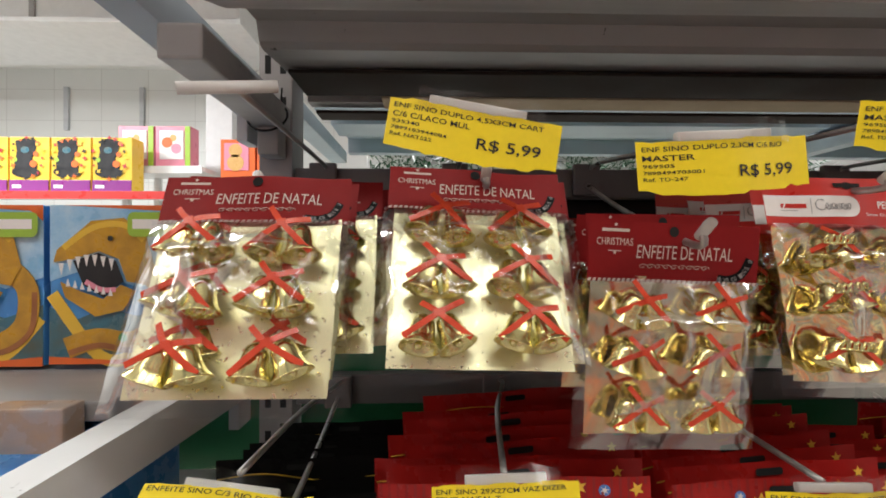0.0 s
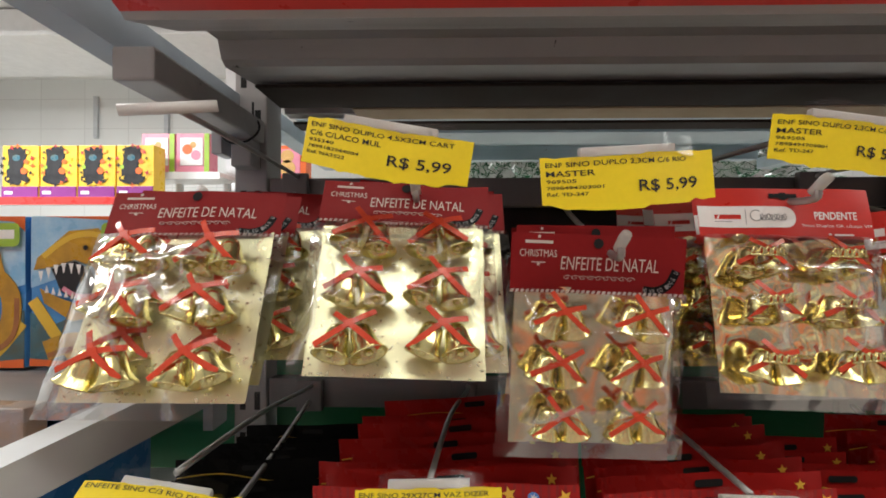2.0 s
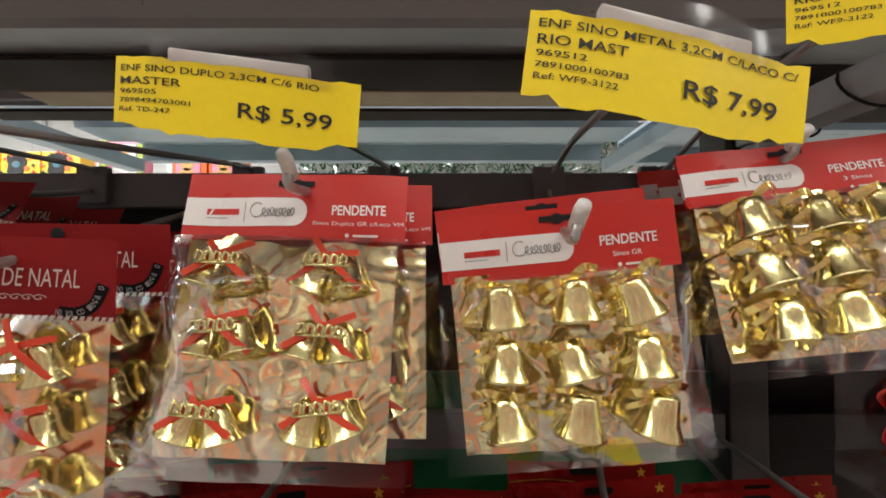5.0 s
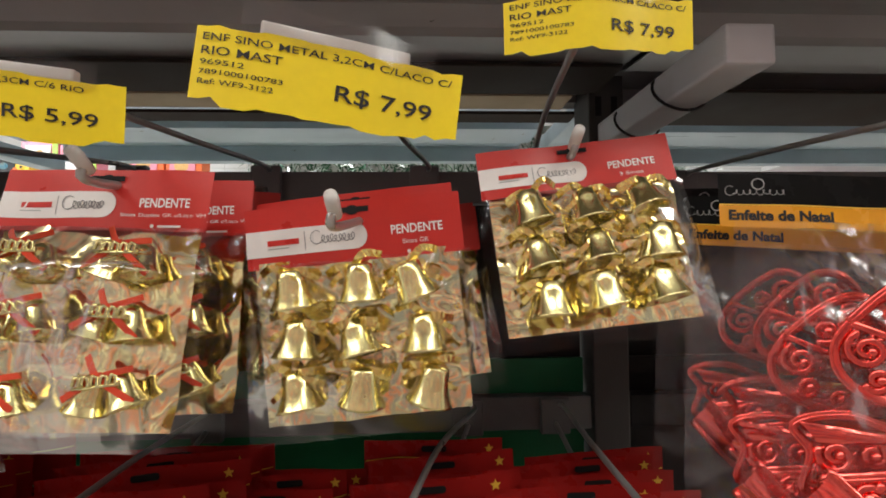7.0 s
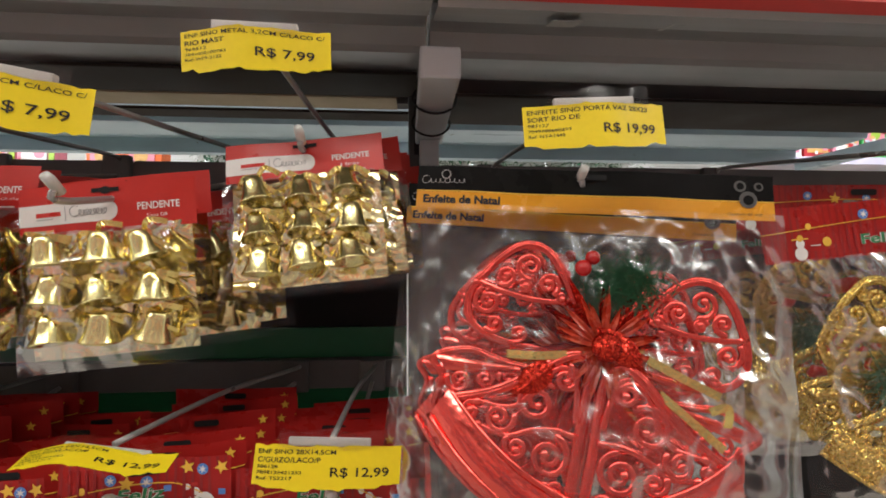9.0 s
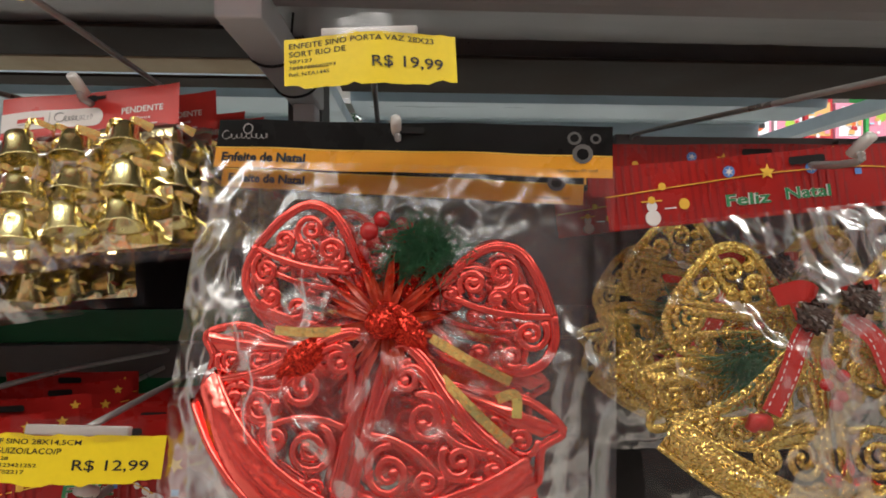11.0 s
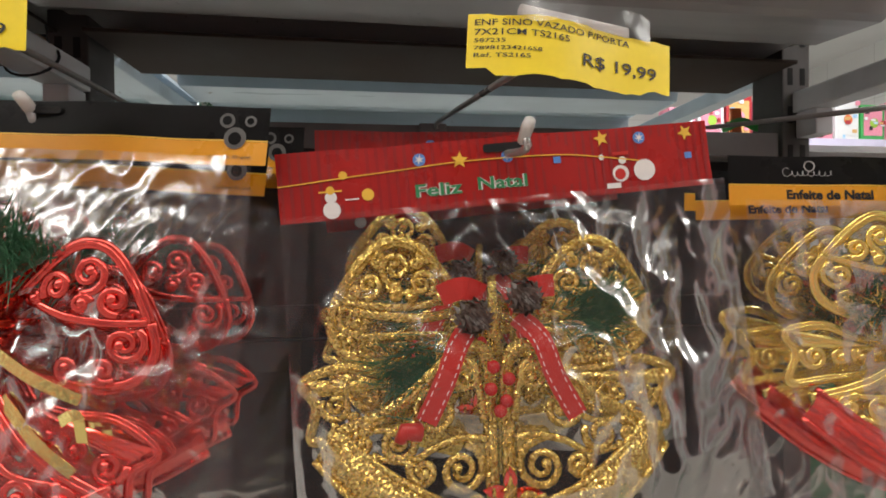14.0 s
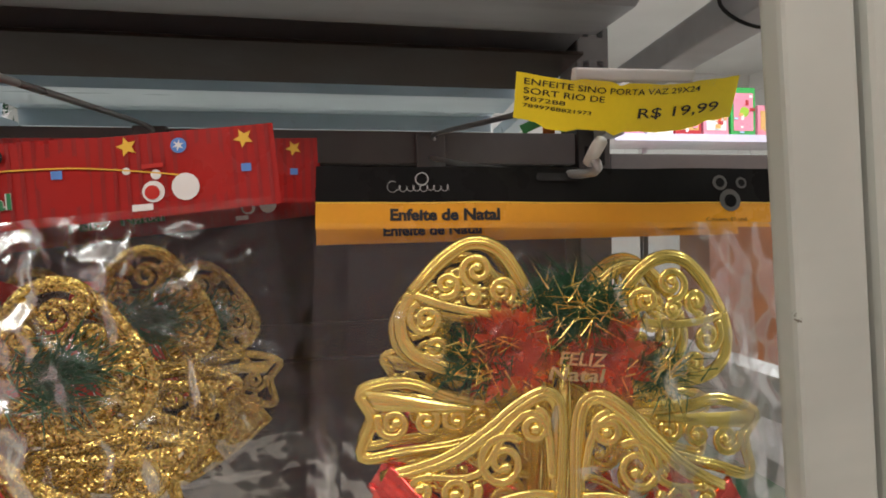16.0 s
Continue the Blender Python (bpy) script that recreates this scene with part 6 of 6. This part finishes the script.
# cartons with a toy creature's jaws, standing in the bay to the left of the packs
def jaw_carton(x, w, y, z, h):
    """A carton front: pale sky over blue, a curled ochre beast with open jaws, dark ground, a lime badge."""
    ob = thing("toy_carton", pose(x, y, z), "blue carton printed with a yellow toothed beast", "toy box", "jaw toy cartons")
    part("carton", Shape().box(0, w, 0.003, 0.06, 0, h, 0.001), C_BLUE, ob)
    depth = [0.0028]

    def flat(name, shape, material, label=""):
        depth[0] -= 0.0003
        return part(name, shape.moved(pose(0, depth[0], 0, 90)), material, ob, label)

    def patch(*pts):
        return Shape().slab([((1 - u) * w, v * h) for u, v in reversed(pts)], 0, 0.00015)

    def sweep(pts, half):
        return strip([((1 - u) * w, v * h, 0) for u, v in pts], half * w)

    flat("printed_sky", patch((0, 0.55), (0.30, 0.48), (0.70, 0.60), (1, 0.52), (1, 1), (0, 1)), C_SKY)
    flat("orange_corner", patch((0, 1), (0, 0.90), (0.10, 0.965), (0.9, 1)), C_ORANGE)
    flat("printed_hill", patch((0, 0.0), (1, 0.0), (1, 0.36), (0.78, 0.28), (0.55, 0.36), (0.30, 0.30), (0, 0.38)), C_TEAL, "printed dark teal ground")
    flat("printed_swoosh", sweep([(0.98, 0.44), (0.60, 0.05), (0.30, 0.07), (0.02, 0.30)], 0.050), C_YELLOW, "printed yellow track")
    flat("orange_edge", patch((0, 0), (1, 0), (1, 0.05), (0.5, 0.025), (0, 0.06)), C_ORANGE)
    flat("printed_neck", sweep([(0.86, 0.10), (0.62, 0.16), (0.34, 0.14), (0.14, 0.26), (0.12, 0.48), (0.28, 0.62)], 0.085), C_OCHRE, "printed ochre coil")
    flat("printed_shade", sweep([(0.84, 0.07), (0.60, 0.12), (0.32, 0.09), (0.09, 0.22), (0.06, 0.46)], 0.022), C_WOOD)
    flat("printed_jaw", patch((0.16, 0.62), (0.22, 0.80), (0.40, 0.92), (0.66, 0.90), (0.93, 0.72), (0.96, 0.64), (0.80, 0.66), (0.60, 0.71), (0.44, 0.66), (0.38, 0.52), (0.24, 0.50)), C_OCHRE, "printed ochre upper jaw")
    flat("printed_shine", sweep([(0.24, 0.78), (0.40, 0.875), (0.64, 0.86), (0.88, 0.73)], 0.024), C_YELLOW)
    flat("printed_gap", patch((0.40, 0.52), (0.46, 0.65), (0.60, 0.70), (0.80, 0.65), (0.72, 0.50), (0.56, 0.42)), C_DARK, "dark printed mouth")
    flat("printed_jaw", patch((0.30, 0.46), (0.40, 0.34), (0.62, 0.30), (0.86, 0.42), (0.90, 0.52), (0.74, 0.46), (0.56, 0.41), (0.42, 0.50)), C_OCHRE, "printed ochre lower jaw")
    flat("printed_tongue", sweep([(0.46, 0.47), (0.58, 0.47), (0.70, 0.52)], 0.020), C_PINK)
    teeth = Shape()
    for k in range(7):
        u, v = 0.47 + k * 0.066, 0.665 + 0.035 * math.sin(k * 0.55) - 0.004 * k
        teeth.add([((1 - u) * w, v * h, 0), ((0.955 - u) * w, v * h, 0), ((0.98 - u) * w, (v - 0.075) * h, 0)], [(0, 1, 2)])
        u, v = 0.48 + k * 0.056, 0.43 + 0.010 * k
        teeth.add([((1 - u) * w, v * h, 0), ((0.962 - u) * w, v * h, 0), ((0.98 - u) * w, (v + 0.05) * h, 0)], [(0, 2, 1)])
    flat("printed_teeth", teeth, WHITE_INK)
    flat("printed_eye", disc(0.50 * w, 0.79 * h, 0.022 * w, 0), C_DARK)
    flat("printed_rider", disc(0.60 * w, 0.17 * h, 0.035 * w, 0), C_GREEN)
    flat("printed_badge", rounded(0.64 * w, 0.985 * w, 0.80 * h, 0.955 * h, 0.006, 0), C_LIME)
    flat("badge_bar", bar(0.68 * w, 0.94 * w, 0.85 * h, 0.91 * h), WHITE_INK)
    return ob


jaw_carton(-0.363, 0.118, 0.45, 1.340, 0.152)
jaw_carton(-0.487, 0.118, 0.45, 1.338, 0.154)
tagged(new("shelf_board", Shape().box(-1.10, -0.245, 0.36, YB, 1.318, 1.334, 0.002).mesh("shelf_board", STEEL)), "pale steel shelf of the neighbouring bay", "shelf")
for k, (x, mt, lab) in enumerate(((-0.38, C_BLUE, "blue carton on the lower neighbouring shelf"), (-0.52, C_SKIN, "tan carton on the lower neighbouring shelf"), (-0.66, C_BLUE, "blue carton on the lower neighbouring shelf"), (-0.80, C_PINK, "pink carton on the lower neighbouring shelf"))):
    surface_box("toy_carton", pose(x, 0.27, 1.19), 0.13, 0.20, 0.115, mt, lab, "toy box", "lower cartons")
tagged(new("shelf_board", Shape().box(-1.10, -0.245, 0.24, YB, 1.175, 1.188, 0.002).mesh("shelf_board", PALE_STEEL)), "pale lower steel shelf of the neighbouring bay", "shelf")
tagged(new("back_panel", Shape().box(-1.10, -0.21, YB + 0.03, YB + 0.036, 0.25, 1.34).mesh("back_panel", GREEN)), "dark green steel back panel of the shelving", "panel", "back panels")
upright(-1.12)
C_TAN_PACK = surface("tan_printed_pack", (0.42, 0.27, 0.17), (0.30, 0.36, 0.42), rough=0.3, blotch=22, amount=0.9)
surface_box("toy_pack", pose(-0.56, 0.335, 1.2985), 0.30, 0.022, 0.038, C_TAN_PACK, "tan and pink printed pack leaning before the shelf edge", "toy pack", "")

# beyond the end of the gondola
wall_shelf(2.9, 4.9, 2.86, 3.2, 2.11, C_LILAC, "lilac shelf carrying bright toy cartons")
wall_shelf(2.9, 4.9, 2.86, 3.2, 1.66, C_LILAC, "lilac lower shelf carrying pink toys")
for k, (mt, h) in enumerate(((C_PINK, 0.20), (C_WHITE, 0.24), (C_RED_PRINT, 0.30), (C_PINK, 0.26), (C_GREEN, 0.34), (C_PINK, 0.22), (C_WHITE, 0.30), (C_GREEN, 0.26), (C_PINK, 0.28))):
    ob = surface_box("toy_carton", pose(2.95 + 0.21 * k, 2.90, 2.1105), 0.19, 0.12, h, mt, "bright printed toy carton on a lilac shelf", "toy box", "bright toy cartons")
    part("printed_panel", Shape().box(0.02, 0.17, -0.004, -0.0005, 0.04, h - 0.04, 0.001), (C_WHITE, C_PINK, C_SKIN)[k % 3], ob)
    part("printed_spot", disc(0.10, h * 0.5, 0.035, 0).moved(pose(0, -0.006, 0, 90)), (C_ORANGE, C_LIME, C_PINK)[k % 3], ob)
    mark = random.Random(k + 5)
    for j in range(9):
        a, b = mark.uniform(0.005, 0.15), mark.uniform(0.01, h - 0.05)
        part("printed_mark", rounded(a, a + mark.uniform(0.02, 0.045), b, b + mark.uniform(0.012, 0.04), 0.005, 0).moved(pose(0, -0.0075 - 0.0007 * j, 0, 90)), mark.choice((C_WHITE, C_DARK, C_PINK, C_SKY, C_SKIN, C_RED_PRINT, C_WHITE)), ob)
for k in range(7):
    ob = surface_box("toy_carton", pose(3.0 + 0.26 * k, 2.90, 1.6605), 0.2, 0.12, 0.22 + 0.05 * (k % 3), (C_PINK, C_PURPLE, C_WHITE)[k % 3], "pink and purple toy carton on a lilac shelf", "toy box", "pink shelf cartons")
    part("printed_panel", Shape().box(0.03, 0.17, -0.004, -0.0005, 0.05, 0.17, 0.001), (C_PURPLE, C_PINK, C_BLUE)[k % 3], ob)
wood = surface_box("gift_carton", pose(1.675, 0.50, 1.2345), 0.30, 0.05, 0.248, C_WOOD, "wood-printed carton with a black oval on the next bay", "carton", "")
oval = disc(0.145, 0.140, 0.052, 0, 28, 1.35).moved(pose(0, -0.0012, 0, 90))
part("oval_rim", disc(0.145, 0.140, 0.055, 0, 28, 1.34).moved(pose(0, -0.0006, 0, 90)), WHITE_INK, wood, "pale oval rim")
part("oval_print", oval, C_DARK, wood, "black printed oval")
part("printed_bells", merged(disc(0.135, 0.140, 0.020, 0), bar(0.110, 0.170, 0.105, 0.123)).moved(pose(0, -0.0020, 0, 90)), C_SKIN, wood, "tan printed bells")
tagged(new("shelf_board", Shape().box(1.64, 2.45, 0.30, YB, 1.215, 1.234, 0.002).mesh("shelf_board", PALE_STEEL)), "pale steel shelf of the next bay", "shelf")
tagged(new("red_tag", Shape().box(1.540, 1.556, 0.63, 0.634, 1.535, 1.60, 0.001).mesh("red_tag", C_ORANGE)), "red plastic tag hanging behind the rail", "tag")
tagged(new("green_strap", strip([(1.50, 0, 0), (1.53, 0.012, 0), (1.56, 0.004, 0), (1.60, 0.016, 0)], 0.006).moved(pose(0, 0.60, 1.56, 90)).mesh("green_strap", C_GREEN)), "green plastic strap behind the hooks", "strap")

# garlands of tinsel hung in the far aisle
rng = random.Random(77)
far = Shape()
for k in range(5200):
    o = Vector((rng.uniform(-0.28, 1.85), 2.15 + rng.uniform(-0.05, 0.05), rng.uniform(1.45, 2.05)))
    d = Vector((rng.gauss(0, 1), rng.gauss(0, 0.6), rng.gauss(0, 1))).normalized() * 0.05
    n = d.orthogonal().normalized() * 0.005
    far.add([o - n, o + n, o + d], [(0, 1, 2)])
tagged(new("tinsel_garlands", far.mesh("tinsel_garlands", PINE)), "green tinsel garlands hanging in the far aisle", "tinsel", kind="stuff")
bits = Shape()
for k in range(900):
    o = Vector((rng.uniform(-0.28, 1.85), 2.10 + rng.uniform(-0.05, 0.05), rng.uniform(1.45, 2.05)))
    d = Vector((rng.gauss(0, 1), rng.gauss(0, 0.6), rng.gauss(0, 1))).normalized() * 0.04
    n = d.orthogonal().normalized() * 0.006
    bits.add([o - n, o + n, o + d], [(0, 1, 2)])
tagged(new("foil_tinsel", bits.mesh("foil_tinsel", foil("silver_tinsel", (0.85, 0.86, 0.86), 0.3, 20, 0.001))), "silver strands among the far garlands", "tinsel", kind="stuff")
rack = thing("garland_rack", Matrix(), "white rack that carries the far garlands", "rack")
part("board", Shape().box(-0.3, 1.9, 2.2, 2.24, 0.0, 2.06, 0.004), C_WHITE, rack)
part("top_rail", Shape().box(-0.3, 1.9, 2.08, 2.24, 2.062, 2.085, 0.003), STEEL, rack)


# ---- ties, scraps and pale marks ----
def zip_tie(x, y, z, rx, rz, lean, label):
    s = Shape().tube([(x + rx * math.cos(a), y + lean * math.sin(a), z + rz * math.sin(a)) for a in np.linspace(0, math.tau, 22)], 0.0013, 5)
    s.tube([(x + rx * 0.7, y - 0.002, z + rz * 0.7), (x + rx * 0.9, y - 0.012, z + rz * 1.5)], 0.0011, 5)
    tagged(new("cable_tie", s.mesh("cable_tie", HOLE, True)), label, "cable tie", "cable ties")


for x, y, z in ((0.711, 0.425, 1.586), (0.711, 0.500, 1.584), (-0.184, 0.530, 1.600), (1.585, 0.345, 1.586)):
    zip_tie(x, y, z, 0.022, 0.019, 0.012, "black cable tie round a shelf bracket")


def scrap(corners, material, name, label):
    """A thin pale sheet lying on a slope, from its four corners."""
    low = [(x, y, z - 0.0014) for x, y, z in corners]
    top = [(x, y, z - 0.0008) for x, y, z in corners]
    s = Shape().add(low + top, [(0, 1, 2, 3), (7, 6, 5, 4), (0, 4, 5, 1), (1, 5, 6, 2), (2, 6, 7, 3), (3, 7, 4, 0)])
    tagged(new(name, s.mesh(name, material)), label, "sticker", "stickers")


PALE_PAPER = surface("pale_scrap_paper", (0.50, 0.48, 0.45), rough=0.5)
# A pale square and a thin pale streak on the sloping lip.
scrap([(0.797, 0.312, 1.6105), (0.820, 0.312, 1.6105), (0.824, 0.343, 1.6220), (0.800, 0.343, 1.6220)], PALE_PAPER, "sticker", "pale square patch under the shelf lip")
scrap([(0.892, 0.312, 1.6105), (0.895, 0.312, 1.6105), (0.902, 0.343, 1.6220), (0.898, 0.343, 1.6220)], PALE_PAPER, "pale_streak", "thin pale streak under the shelf lip")
tagged(new("torn_label", Shape().box(-0.074, -0.058, 0.2785, 0.2795, 1.628, 1.637, 0.0003).mesh("torn_label", PALE_PAPER)), "torn white label scrap on the red price strip", "sticker", "stickers")
